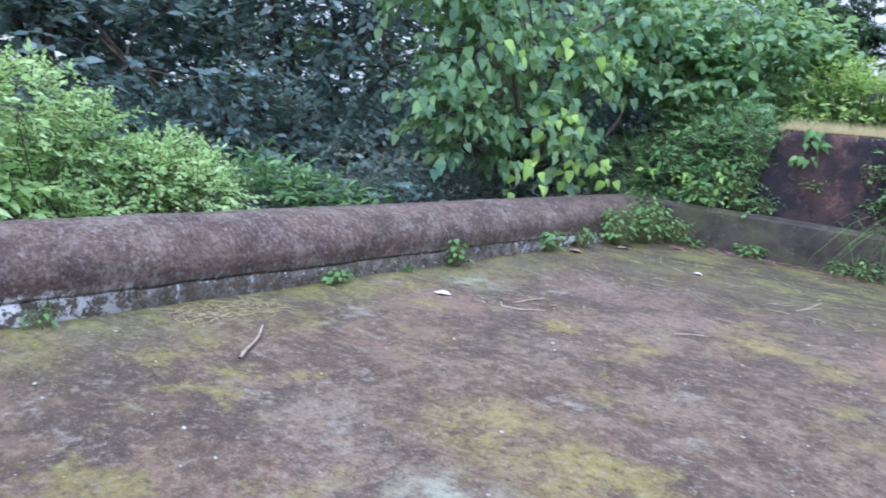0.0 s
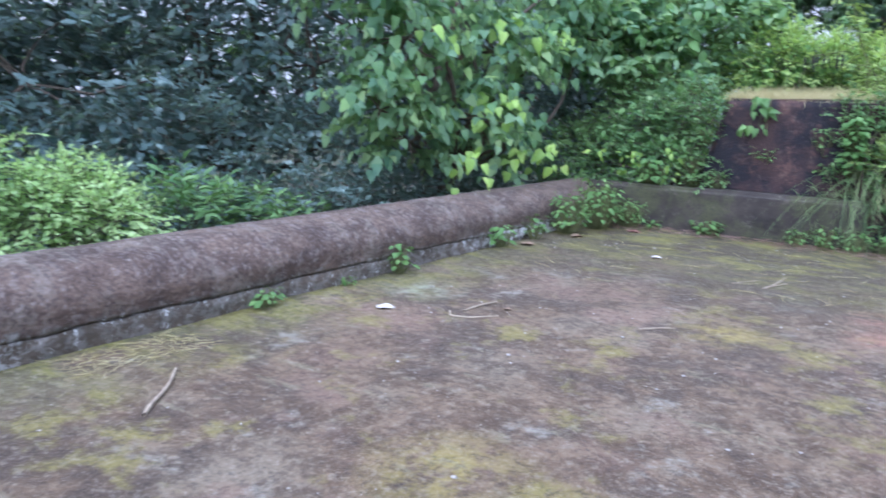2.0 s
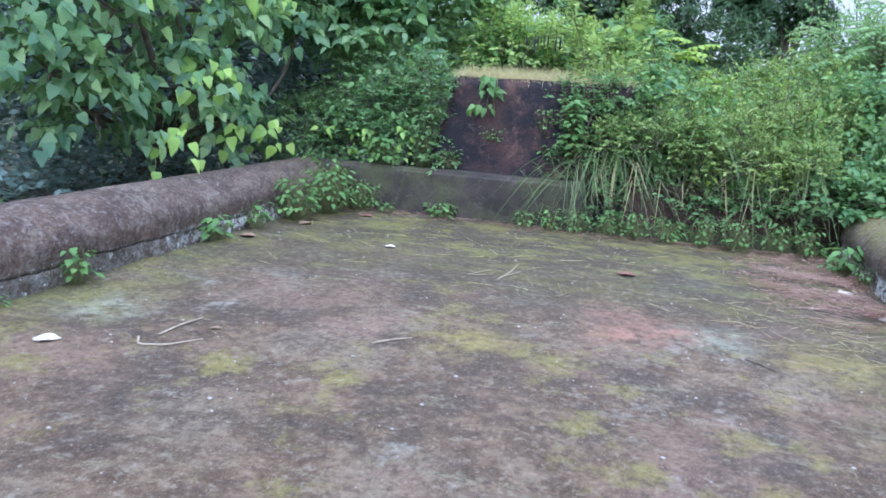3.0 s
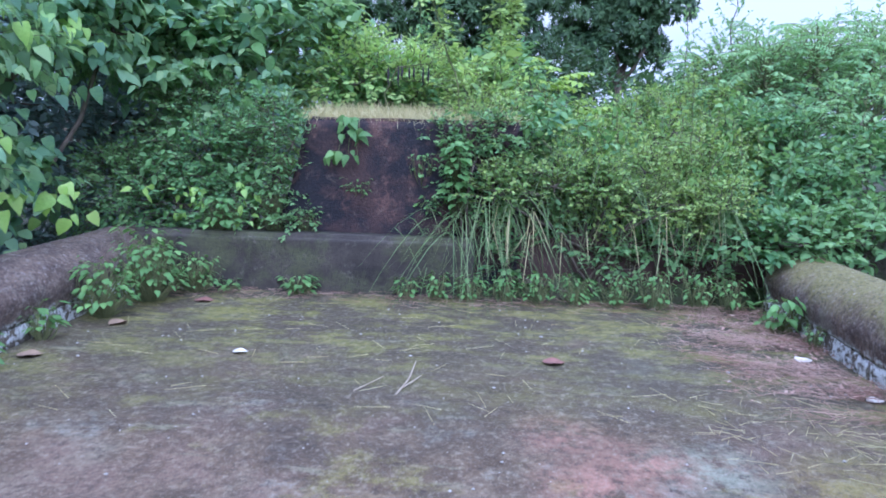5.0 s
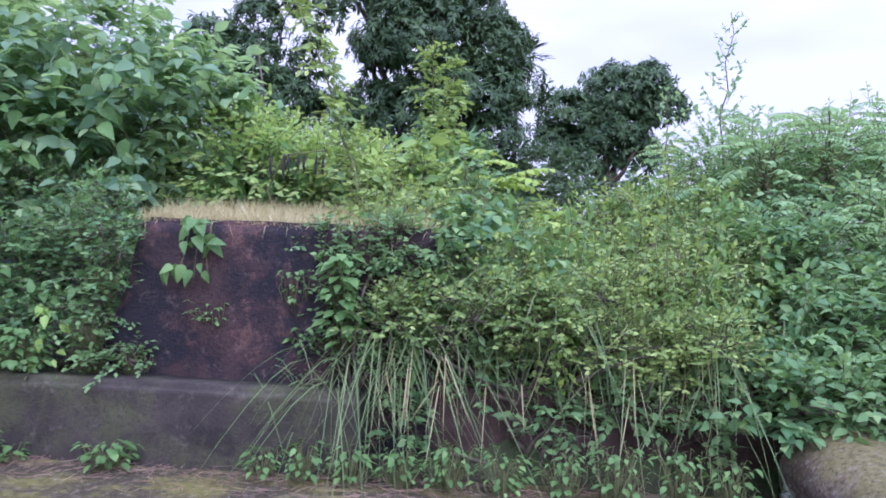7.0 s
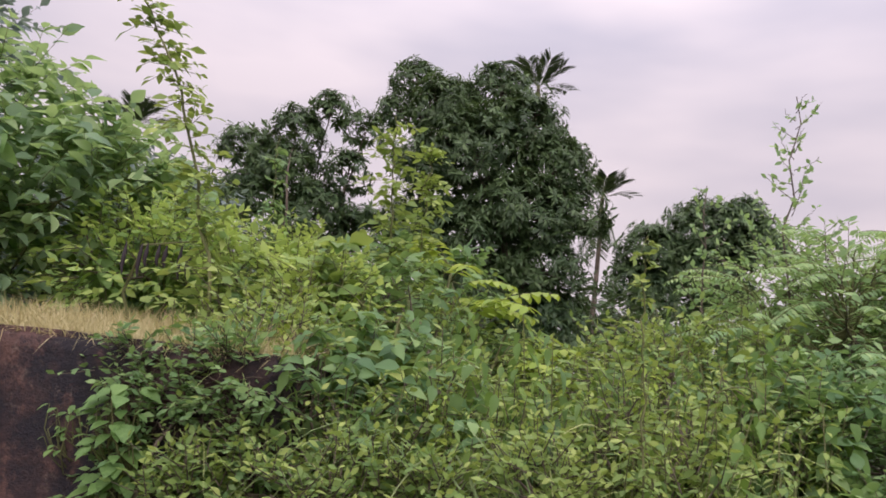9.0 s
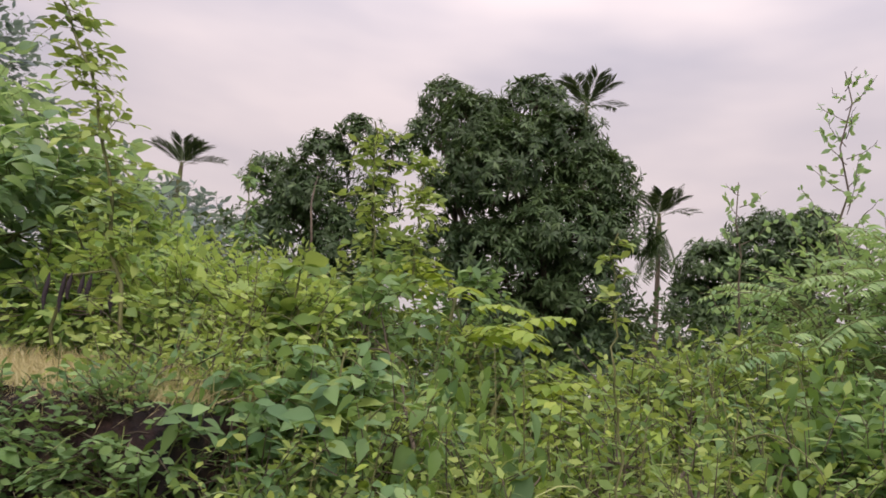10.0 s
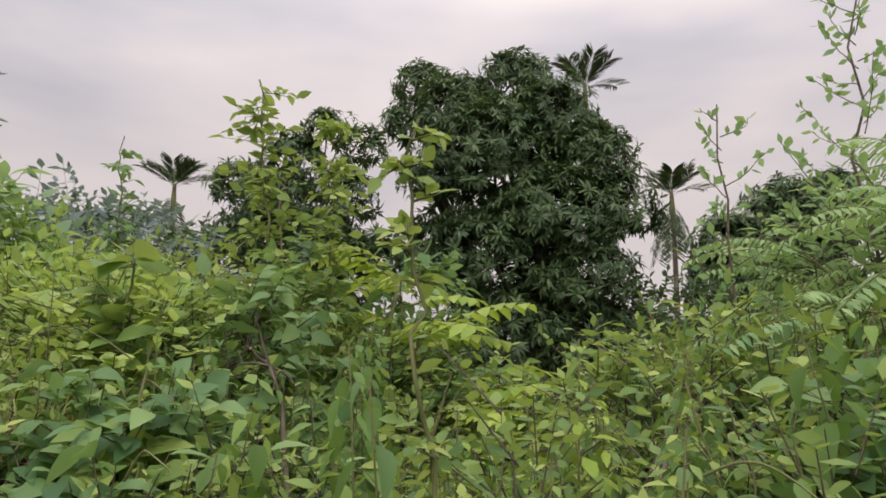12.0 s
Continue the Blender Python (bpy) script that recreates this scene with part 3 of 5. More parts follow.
def bush(name, seed, base, balls, count, per, leaf, shape, leaf_mat, label, category="bush", twig=0.3, stem_r=0.018, trunk_r=0.0,
         wood=None, inner=0.45, sag=0.25, lift=0.55, spread=0.75, leaf_sag=0.2, group="", up=0.35, low=-0.6, twig_r=0.0035, crown="foliage", limbs=True, whorled=False):
    """A shrub or tree: trunk or stems to each lump of its crown, twigs and leaves."""
    rng = np.random.default_rng(seed)
    base = np.array(base, dtype=float)
    ob = thing(name, base, label, category, group)
    p, d = lumps(rng, balls, count, inner, low)
    keep = p[:, 2] > base[2] + 0.02
    p, d = p[keep], d[keep]
    d = unit(d + np.array([0, 0, up]))
    if whorled:
        L, X, N, S, E = whorls(rng, p, d, np.full(len(p), twig), per, leaf)
    else:
        L, X, N, S, E = sprays(rng, p, d, np.full(len(p), twig), per, leaf, spread, sag, lift, leaf_sag=leaf_sag)
    g = Geo()
    scatter(g, shape, L, X, N, S)
    part(crown, g.mesh(name + "_foliage", base), leaf_mat, ob, kind="stuff")
    g = Geo()
    twigs(g, p, E, twig_r)
    if limbs:
        hub = base + np.array([0, 0, 0.0])
        if trunk_r:
            cz = min(b[2] for b in balls)
            cx = np.mean([b[0] for b in balls]), np.mean([b[1] for b in balls])
            hub = np.array([base[0] * 0.5 + cx[0] * 0.5, base[1] * 0.5 + cx[1] * 0.5, base[2] + max(0.4, (cz - base[2]) * 0.75)])
            tg = Geo()
            limb(rng, base - np.array([0, 0, 0.1]), hub, trunk_r, trunk_r * 0.7, tg, 0.05, 9)
            part("trunk", tg.mesh(name + "_trunk", base), wood or BARK, ob, smooth=True)
        for b in balls:
            c = np.array(b[:3])
            r = max(stem_r, trunk_r * 0.45)
            limb(rng, hub, c, r, r * 0.4, g)
            for _ in range(6):
                e = c + unit(rng.normal(size=3) + np.array([0, 0, 0.4])) * np.array(b[3:]) * 0.8
                limb(rng, c, e, r * 0.4, r * 0.12, g, sides=4, k=5)
    part("branchwork", g.mesh(name + "_branches", base), wood or BARK, ob, kind="stuff")
    return ob


OVAL = flat_leaf(0.5)
OVAL_FOLD = leaf_shape(0.5, 0.42)
LONG = flat_leaf(0.26, 0.45, 0.3)
LONG_FOLD = leaf_shape(0.28, 0.42, droop=0.3)
HEART = leaf_shape(0.78, 0.32, heart=0.22, fold=0.10, droop=0.2, fine=True)
BROAD = leaf_shape(0.55, 0.45, fold=0.14, droop=0.3, fine=True)
SMALL = flat_leaf(0.55, 0.45, 0.05)


def gz(x, y):
    return float(ground_height(np.array([x]), np.array([y]))[0])


# --- beyond the left parapet ---
crng = np.random.default_rng(10)
clods = []
for x, y, z, a, b, c in [(-1.6, -8.9, 0.85, 0.85, 0.95, 0.9), (-1.5, -7.5, 0.7, 0.75, 0.7, 0.8), (-1.5, -6.6, 0.55, 0.65, 0.5, 0.6), (-1.4, -6.0, 0.4, 0.5, 0.4, 0.42), (-1.9, -10.3, 0.9, 0.9, 0.9, 1.1)]:
    for _ in range(13):
        d = unit(crng.normal(size=3))
        r = 0.2 + 0.14 * crng.random()
        clods.append((x + d[0] * (a - r * 0.6), y + d[1] * (b - r * 0.6), z + abs(d[2]) * (c - r * 0.6) - 0.35 * (crng.random() < 0.4), r, r, r * 0.9))
bush("bright_shrub", 11, (-1.7, -7.2, -0.35), clods, 3300, 9, 0.055, OVAL, LEAF_BRIGHT, "bright green small-leaved shrub beyond the parapet", twig=0.24, inner=0.4, lift=0.35, stem_r=0.01)
bush("low_shrub", 12, (-1.5, -4.9, -0.35), [(-1.5, -4.9, 0.2, 0.5, 0.6, 0.45), (-1.7, -4.0, 0.05, 0.5, 0.7, 0.4)], 240, 9, 0.13, LONG, LEAF_WEED,
     "dark green long-leaved shrub beyond the parapet", twig=0.3)

bush("broad_leaved_weed", 13, (-1.0, -8.3, -0.35), [(-0.9, -8.9, 0.42, 0.3, 0.4, 0.3), (-0.95, -8.2, 0.4, 0.3, 0.35, 0.3), (-0.95, -7.6, 0.36, 0.3, 0.3, 0.28)], 150, 7, 0.13, BROAD, LEAF_BRIGHT,
     "light green broad-leaved weeds showing over the parapet", "weeds", twig=0.24, leaf_sag=0.4)

# trees and undergrowth here get their bluish haze from the leaf colour
DARK_TREES = [((-6.2, -9.5), 7.5, 21), ((-5.6, -5.4), 7.0, 22), ((-5.2, -1.6), 7.0, 23), ((-4.2, 2.2), 6.5, 24), ((-6.5, -13.5), 7.0, 25), ((-2.4, 5.0), 3.9, 26)]
for (tx, ty), th, sd in DARK_TREES:
    r = np.random.default_rng(sd)
    balls = []
    for k in range(13):
        zz = 0.4 + (th - 1.2) * ((k + 0.5) / 13)
        a = r.random() * 6.28
        balls.append((tx + math.cos(a) * 0.9 + 0.5, ty + math.sin(a) * 1.4, zz, 1.3 + 0.3 * r.random(), 1.5 + 0.4 * r.random(), 0.9 + 0.3 * r.random()))
    bush("dark_tree", sd, (tx, ty, -0.35), balls, int(420 * th), 8, 0.15, OVAL, LEAF_DARK_HAZY, "tall dark glossy-leaved tree in the shade", "tree",
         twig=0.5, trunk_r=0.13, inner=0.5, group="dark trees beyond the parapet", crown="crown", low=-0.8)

hedge = [(-3.0 - 0.5 * (k % 2), -13.0 + 1.1 * k, 0.3 + 0.25 * (k % 3), 0.8, 0.8, 0.75) for k in range(16)]
bush("dark_undergrowth", 27, (-3.2, -5.0, -0.35), hedge, 2000, 8, 0.11, OVAL, LEAF_DARK_HAZY, "dark undergrowth below the trees", "undergrowth", twig=0.36, inner=0.5, limbs=False)

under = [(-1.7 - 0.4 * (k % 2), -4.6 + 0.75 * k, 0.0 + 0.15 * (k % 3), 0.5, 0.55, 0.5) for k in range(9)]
bush("dark_undergrowth", 28, (-1.9, -1.5, -0.35), under, 800, 8, 0.09, OVAL, LEAF_DARK_HAZY, "dark undergrowth close behind the parapet", "undergrowth", twig=0.3, inner=0.4, limbs=False)

# --- the heart-leaved tree leaning over the corner ---
heart = bush("heart_leaved_tree", 31, (-2.1, -0.6, -0.35),
             [(-1.2, -2.3, 1.0, 0.4, 0.5, 0.4), (-1.2, -2.8, 1.35, 0.4, 0.5, 0.35), (-1.0, -1.3, 1.3, 0.5, 0.5, 0.45), (-1.0, -0.5, 0.9, 0.5, 0.6, 0.35), (-1.2, -2.4, 2.1, 0.5, 0.7, 0.45), (-1.0, -0.8, 2.1, 0.5, 0.7, 0.45),
              (-0.9, 0.4, 2.2, 0.5, 0.6, 0.4), (-1.4, -2.9, 2.8, 0.6, 0.7, 0.45), (-1.3, -1.4, 2.9, 0.6, 0.9, 0.4), (-0.8, 0.4, 2.9, 0.5, 0.5, 0.4), (-0.7, 1.0, 2.4, 0.5, 0.5, 0.4)],
             1150, 5, 0.13, HEART, LEAF_HEART_MASS, "leaning tree with drooping heart-shaped leaves over the parapet", "tree", twig=0.3, trunk_r=0.09,
             sag=0.5, leaf_sag=0.9, lift=0.35, inner=0.35, crown="crown")


def hanging_leaves(parent, seed, balls, count, shapes, size, facing, mat, sag=0.95):
    rng = np.random.default_rng(seed)
    meshes = []
    for s in shapes:
        g = Geo()
        scatter(g, s, np.zeros((1, 3)), np.array([[1.0, 0, 0]]), np.array([[0, 0, 1.0]]), 1.0)
        me = g.mesh("leaf_blade")
        me.materials.append(mat)
        meshes.append(me)
    p, d = lumps(rng, balls, count, 0.85)
    f = np.array(facing)
    d = unit(d + f * 0.9)
    rows = []
    for i in range(count):
        q = p[i] + f * 0.12
        x = unit(d[i] * 0.5 + np.array([0, 0, -sag]) + rng.normal(size=3) * 0.3)
        n = unit(f + np.array([0, 0, 0.5]) + rng.normal(size=3) * 0.35)
        rows.append((q, x, n, size * (0.7 + 0.6 * rng.random())))
    single_leaves(parent, meshes, rows)


HEARTS = [HEART, leaf_shape(0.72, 0.35, heart=0.18, fold=0.2, droop=0.35, fine=True)]
hanging_leaves(heart, 32, [(-1.0, -2.9, 1.3, 0.4, 0.7, 0.5), (-0.8, -1.2, 1.3, 0.5, 0.8, 0.5), (-0.8, -0.4, 2.0, 0.6, 0.8, 0.5), (-1.2, -2.2, 2.3, 0.6, 1.0, 0.5)], 110, HEARTS, 0.135, (0.75, -0.6, 0.25), LEAF_HEART)
hanging_leaves(heart, 33, [(-0.6, -2.05, 0.68, 0.2, 0.25, 0.28), (-0.7, -1.3, 1.3, 0.25, 0.35, 0.3), (-0.6, -0.6, 0.72, 0.3, 0.5, 0.22), (-0.8, -2.45, 2.1, 0.2, 0.2, 0.2), (-0.7, 0.2, 2.1, 0.2, 0.3, 0.25), (-0.8, -0.9, 2.2, 0.25, 0.4, 0.25)],
               85, HEARTS, 0.145, (0.75, -0.6, 0.25), LEAF_YOUNG)

# a palm trunk with dead fronds hanging from it, behind the heart-leaved tree
palm = thing("old_palm", (-2.6, -0.3, -0.35), "grey palm trunk with brown dead fronds hanging down", "palm")
g = Geo()
limb(np.random.default_rng(3), (-2.6, -0.3, -0.45), (-2.4, 0.1, 5.2), 0.13, 0.10, g, 0.02, 10, 16)
part("trunk", g.mesh("palm_trunk", (-2.6, -0.3, -0.35)), BARK, palm, smooth=True)
prng = np.random.default_rng(4)
for k in range(6):
    g = Geo()
    a = prng.random() * 6.28
    top = np.array([-2.45, 0.0, 3.4 - 0.35 * (k % 3)])
    out = np.array([math.cos(a) * 0.5 + 0.25, math.sin(a) * 0.5 - 0.35, -1.5])
    stem = [top + out * t + np.array([0, 0, 0.35 * math.sin(t * 2.2)]) for t in np.linspace(0, 1, 8)]
    rib = Geo()
    tube(rib, stem, np.linspace(0.018, 0.004, 8), 4)
    st = np.array(stem)
    i = prng.integers(1, 8, 46)
    scatter(g, flat_leaf(0.05, 0.4, 0.3), st[i], unit(np.array([0, 0, -1.0]) + prng.normal(size=(46, 3)) * 0.35), prng.normal(size=(46, 3)), 0.4)
    fr = part("dead_frond", g.mesh("dead_frond", (-2.6, -0.3, -0.35)), DEAD, palm)
    part("midrib", rib.mesh("dead_midrib", (-2.6, -0.3, -0.35)), DEAD, fr)

# --- the tangle in the corner, left of the wall block ---
bush("corner_creeper", 41, (0.4, 0.75, 0.1), [(0.1, 0.6, 0.7, 0.5, 0.3, 0.4), (0.75, 0.5, 0.65, 0.3, 0.2, 0.35), (0.8, 0.7, 1.15, 0.3, 0.25, 0.4), (0.2, 1.1, 1.4, 0.55, 0.4, 0.5), (-0.5, 0.8, 0.7, 0.5, 0.4, 0.5), (0.4, 0.55, 1.1, 0.3, 0.2, 0.3), (1.1, 0.5, 1.5, 0.2, 0.15, 0.25), (1.12, 0.3, 0.72, 0.12, 0.06, 0.16), (1.2, 0.32, 1.0, 0.1, 0.06, 0.2), (1.32, 0.34, 1.35, 0.1, 0.06, 0.2), (1.4, 0.3, 0.62, 0.16, 0.05, 0.08)],
     2000, 8, 0.055, OVAL, LEAF_WEED, "tangle of small-leaved creepers beside the wall block", "creeper", twig=0.24, inner=0.7)
corner = bpy.data.objects["corner_creeper"]
hanging_leaves(corner, 44, [(0.1, 0.55, 0.75, 0.5, 0.2, 0.4), (0.75, 0.45, 0.75, 0.3, 0.15, 0.35), (0.8, 0.6, 1.2, 0.3, 0.2, 0.35), (0.3, 0.6, 1.2, 0.3, 0.2, 0.3)], 95, [BROAD], 0.095, (0.1, -0.9, 0.35), LEAF_WEED_ONE, 0.5)
hanging_leaves(corner, 45, [(0.88, 0.32, 0.72, 0.08, 0.04, 0.26), (0.35, 0.35, 0.7, 0.14, 0.06, 0.18), (-0.1, 0.3, 0.8, 0.1, 0.05, 0.1)], 40, [BROAD], 0.09, (0.1, -0.9, 0.35), LEAF_YOUNG, 0.8)
broad = bush("broad_leaved_shrub", 42, (0.5, 1.9, 0.1), [(0.2, 1.6, 1.9, 0.7, 0.6, 0.6), (-0.4, 1.4, 2.4, 0.7, 0.6, 0.6), (0.8, 2.0, 2.5, 0.7, 0.6, 0.6), (0.2, 1.8, 3.0, 0.7, 0.6, 0.5), (0.9, 2.6, 2.4, 0.6, 0.5, 0.5), (-1.0, 2.0, 2.9, 0.8, 0.8, 0.6)],
             800, 7, 0.155, BROAD, LEAF_HEART_MASS, "tall shrub with broad drooping green leaves", "shrub", twig=0.4, trunk_r=0.05, wood=STEM, inner=0.55, leaf_sag=0.35)
hanging_leaves(broad, 43, [(0.4, 1.4, 2.0, 0.5, 0.4, 0.5), (-0.3, 1.3, 2.3, 0.6, 0.5, 0.6), (0.2, 1.3, 1.5, 0.4, 0.3, 0.3), (0.6, 1.5, 2.7, 0.5, 0.4, 0.3)], 115, [BROAD], 0.175, (0.2, -0.9, 0.35), LEAF_WEED_ONE, 0.45)

# --- on and behind the wall block ---
def blades(name, seed, base, roots, directions, lengths, width, arch, mat, label, category="grass", hang=0.0, parent=None, group=""):
    """Arching grass blades, each a bent strip of five cross-sections."""
    rng = np.random.default_rng(seed)
    roots = np.asarray(roots, dtype=float)
    n = len(roots)
    d = unit(directions)
    lengths = np.broadcast_to(np.asarray(lengths, dtype=float), (n,)) * (0.6 + 0.7 * rng.random(n))
    side = unit(np.cross(d, np.array([0, 0, 1.0])) + rng.normal(size=(n, 3)) * 0.3)
    k = 6
    t = np.linspace(0, 1, k)
    flat = d * np.array([1, 1, 0])
    p = roots[:, None] + lengths[:, None, None] * (d[:, None] * t[None, :, None] + flat[:, None] * (arch * 0.5 * t ** 2)[None, :, None])
    p[..., 2] -= lengths[:, None] * (arch + hang * rng.random(n)[:, None]) * t[None] ** 2
    w = width * np.array([0.7, 1.0, 0.95, 0.75, 0.45, 0.04])
    v = np.stack([p - side[:, None] * w[None, :, None], p + side[:, None] * w[None, :, None]], 2).reshape(-1, 3)
    b = np.arange(n)[:, None] * (2 * k)
    q = np.concatenate([b + np.array([[2 * i, 2 * i + 1, 2 * i + 3, 2 * i + 2]]) for i in range(k - 1)], 0)
    me = mesh_from(name, v - np.asarray(base, dtype=float), [q])
    if parent is not None:
        return part(name, me, mat, parent, kind="stuff")
    ob = part(name, me, mat)
    ob.location = base
    return tagged(ob, label, category, group, "stuff")


rng = np.random.default_rng(61)
n = 7000
roots = np.stack([1.38 + 2.05 * rng.random(n), 0.42 + 1.2 * rng.random(n) ** 1.3, np.full(n, 1.57)], -1)
blades("straw_grass", 62, (2.4, 1.0, 1.57), roots, np.array([0, -0.1, 1.0]) + rng.normal(size=(n, 3)) * 0.45, 0.12 + 0.13 * smooth(0.4, 1.0, roots[:, 1]), 0.0024, 0.25, STRAW, "short pale straw-coloured grass on top of the wall block")
n = 110
roots = np.stack([1.4 + 2.0 * rng.random(n), 0.39 + 0.1 * rng.random(n), np.full(n, 1.58)], -1)
blades("straw_fringe", 63, (2.4, 0.5, 1.56), roots, np.array([0, -1.0, 0.3]) + rng.normal(size=(n, 3)) * 0.5, 0.09, 0.002, 0.6, STRAW, "dry grass fringe hanging over the edge of the wall block")
bush("block_top_shrub", 64, (2.0, 1.9, 1.55), [(1.7, 1.9, 2.0, 0.6, 0.4, 0.35), (2.4, 2.0, 1.95, 0.6, 0.35, 0.35), (1.3, 2.6, 2.2, 0.7, 0.5, 0.5), (3.1, 1.7, 1.8, 0.35, 0.3, 0.3)], 560, 8, 0.085, OVAL, LEAF_BACK,
     "light green shrub growing behind the straw grass", twig=0.3, inner=0.5)

pods = thing("pod_plant", (2.15, 1.25, 1.56), "plant with a row of black dried pods hanging", "plant")
g = Geo()
tube(g, [(2.15, 1.25, 1.5), (2.05, 1.2, 1.85), (2.2, 1.1, 2.12), (2.55, 1.05, 2.16)], (0.012, 0.01, 0.008, 0.004), 5)
part("stem", g.mesh("pod_stem", (2.15, 1.25, 1.56)), STEM, pods)
podr = np.random.default_rng(65)
for k in range(7):
    g = Geo()
    x, ln = 2.12 + 0.065 * k + 0.015 * podr.normal(), 0.10 + 0.12 * podr.random()
    tube(g, [(x, 1.08, 2.13), (x + 0.005, 1.07, 2.11 - ln * 0.3), (x, 1.07, 2.11 - ln * 0.7), (x + 0.01, 1.07, 2.1 - ln)], (0.003, 0.012, 0.011, 0.003), 6)
    part("pod", g.mesh("pod", (2.15, 1.25, 1.56)), HUSK, pods)


def leafy_stem(name, seed, points, leaf, per, shape, mat, label, category="climber", spread=0.9, radius=0.012, width=0.14, group="", twig_len=0.22, sag=0.35):
    """A single upright or leaning stem clothed with short leafy twigs."""
    rng = np.random.default_rng(seed)
    pts = np.array(points, dtype=float)
    base = pts[0]
    ob = thing(name, base, label, category, group)
    tt = np.linspace(0, 1, len(pts))
    k = np.linspace(0, 1, 24)
    line = np.stack([np.interp(k, tt, pts[:, i]) for i in range(3)], -1) + rng.normal(size=(24, 3)) * 0.012
    g = Geo()
    tube(g, line, np.linspace(radius, radius * 0.35, 24), 6)
    u = np.sort(0.08 + 0.92 * rng.random(per))
    s = np.stack([np.interp(u, k, line[:, i]) for i in range(3)], -1)
    d = rng.normal(size=(per, 3)) * np.array([1, 1, 0.3]) + np.array([0, 0, 0.35])
    L, X, N, S, E = sprays(rng, s, unit(d), np.full(per, twig_len) * (1.15 - 0.6 * u), 5, leaf, spread, sag, 0.5)
    part("stem", g.mesh(name + "_stem", base), STEM, ob)
    g = Geo()
    twigs(g, s, E, 0.003)
    part("branchwork", g.mesh(name + "_twigs", base), STEM, ob, kind="stuff")
    g = Geo()
    scatter(g, shape, L, X, N, S)
    part("foliage", g.mesh(name + "_foliage", base), mat, ob, kind="stuff")
    return ob


leafy_stem("climber_shoot", 71, [(2.95, 0.8, 0.9), (2.8, 0.8, 2.0), (2.45, 0.8, 3.0), (1.95, 0.75, 3.85)], 0.075, 150, OVAL_FOLD, LEAF_SLOPE, "tall leaning yellow-green climbing shoot", twig_len=0.2)
leafy_stem("climber_shoot", 72, [(3.3, 2.6, 0.9), (3.25, 2.5, 1.9), (3.25, 2.45, 2.6), (3.2, 2.38, 3.4)], 0.085, 130, OVAL_FOLD, LEAF_SLOPE, "tall yellow-green climbing shoot", twig_len=0.3)
leafy_stem("climber_shoot", 77, [(3.5, 3.0, 0.9), (3.42, 2.95, 1.9), (3.38, 2.88, 2.6), (3.36, 2.84, 3.3)], 0.08, 110, OVAL_FOLD, LEAF_SLOPE, "tall yellow-green climbing shoot", twig_len=0.24)
leafy_stem("climber_shoot", 78, [(2.35, 2.5, 1.2), (2.33, 2.45, 2.1), (2.3, 2.42, 2.7), (2.28, 2.4, 3.2)], 0.06, 60, OVAL_FOLD, LEAF_WEED, "thin climbing shoot with sparse leaves", twig_len=0.14, radius=0.008)
leafy_stem("broad_leaved_stalk", 74, [(3.35, 1.5, 0.8), (3.3, 1.5, 1.4), (3.25, 1.52, 1.9), (3.22, 1.55, 2.3)], 0.17, 26, BROAD, LEAF_SLOPE, "upright stalk with large drooping light green leaves", "plant", twig_len=0.2, sag=0.6)
leafy_stem("broad_leaved_stalk", 75, [(3.8, 1.0, 0.8), (3.78, 1.05, 1.4), (3.76, 1.07, 1.85)], 0.16, 20, BROAD, LEAF_SLOPE, "upright stalk with large drooping light green leaves", "plant", twig_len=0.2, sag=0.6)
leafy_stem("broad_leaved_stalk", 76, [(5.8, 1.35, 0.6), (5.75, 1.35, 1.2), (5.7, 1.33, 1.68)], 0.15, 20, BROAD, LEAF_YELLOW, "upright stalk with pale yellow-green leaves", "plant", twig_len=0.18, sag=0.6)
leafy_stem("flower_shoot", 73, [(4.98, 0.42, 0.5), (4.97, 0.34, 1.3), (4.93, 0.29, 1.8), (4.91, 0.28, 2.19)], 0.036, 46, OVAL_FOLD, LEAF_SLOPE, "thin upright shoot with small whorled leaves", twig_len=0.075, radius=0.006)

# --- the overgrown bank right of the block ---
bush("wall_creeper", 811, (2.95, 0.35, 0.45), [(2.72, 0.40, 1.45, 0.14, 0.06, 0.16), (2.9, 0.38, 1.2, 0.22, 0.1, 0.3), (3.1, 0.36, 0.9, 0.25, 0.12, 0.3), (2.75, 0.38, 0.85, 0.1, 0.06, 0.2), (3.2, 0.42, 1.45, 0.25, 0.14, 0.2), (3.05, 0.34, 1.3, 0.16, 0.06, 0.24), (3.3, 0.36, 1.15, 0.18, 0.08, 0.22)],
     560, 7, 0.05, OVAL, LEAF_WEED, "small-leaved creeper climbing over the end of the wall block", "creeper", twig=0.16, inner=0.3)


def tussock(seed, x, y, z, count, length, out, width=0.0042, mat=None):
    r = np.random.default_rng(seed)
    roots = np.array([x, y, z]) + r.normal(size=(count, 3)) * np.array([0.18, 0.07, 0.10])
    d = np.array([0.0, -out, 0.5]) + r.normal(size=(count, 3)) * np.array([0.9, 0.5, 0.5])
    blades("grass_tussock", seed + 1, (x, y, z), roots, d, length, width, 1.5, mat or GRASS, "long arching grass hanging over the ledge wall", hang=0.55, group="grass over the ledge")


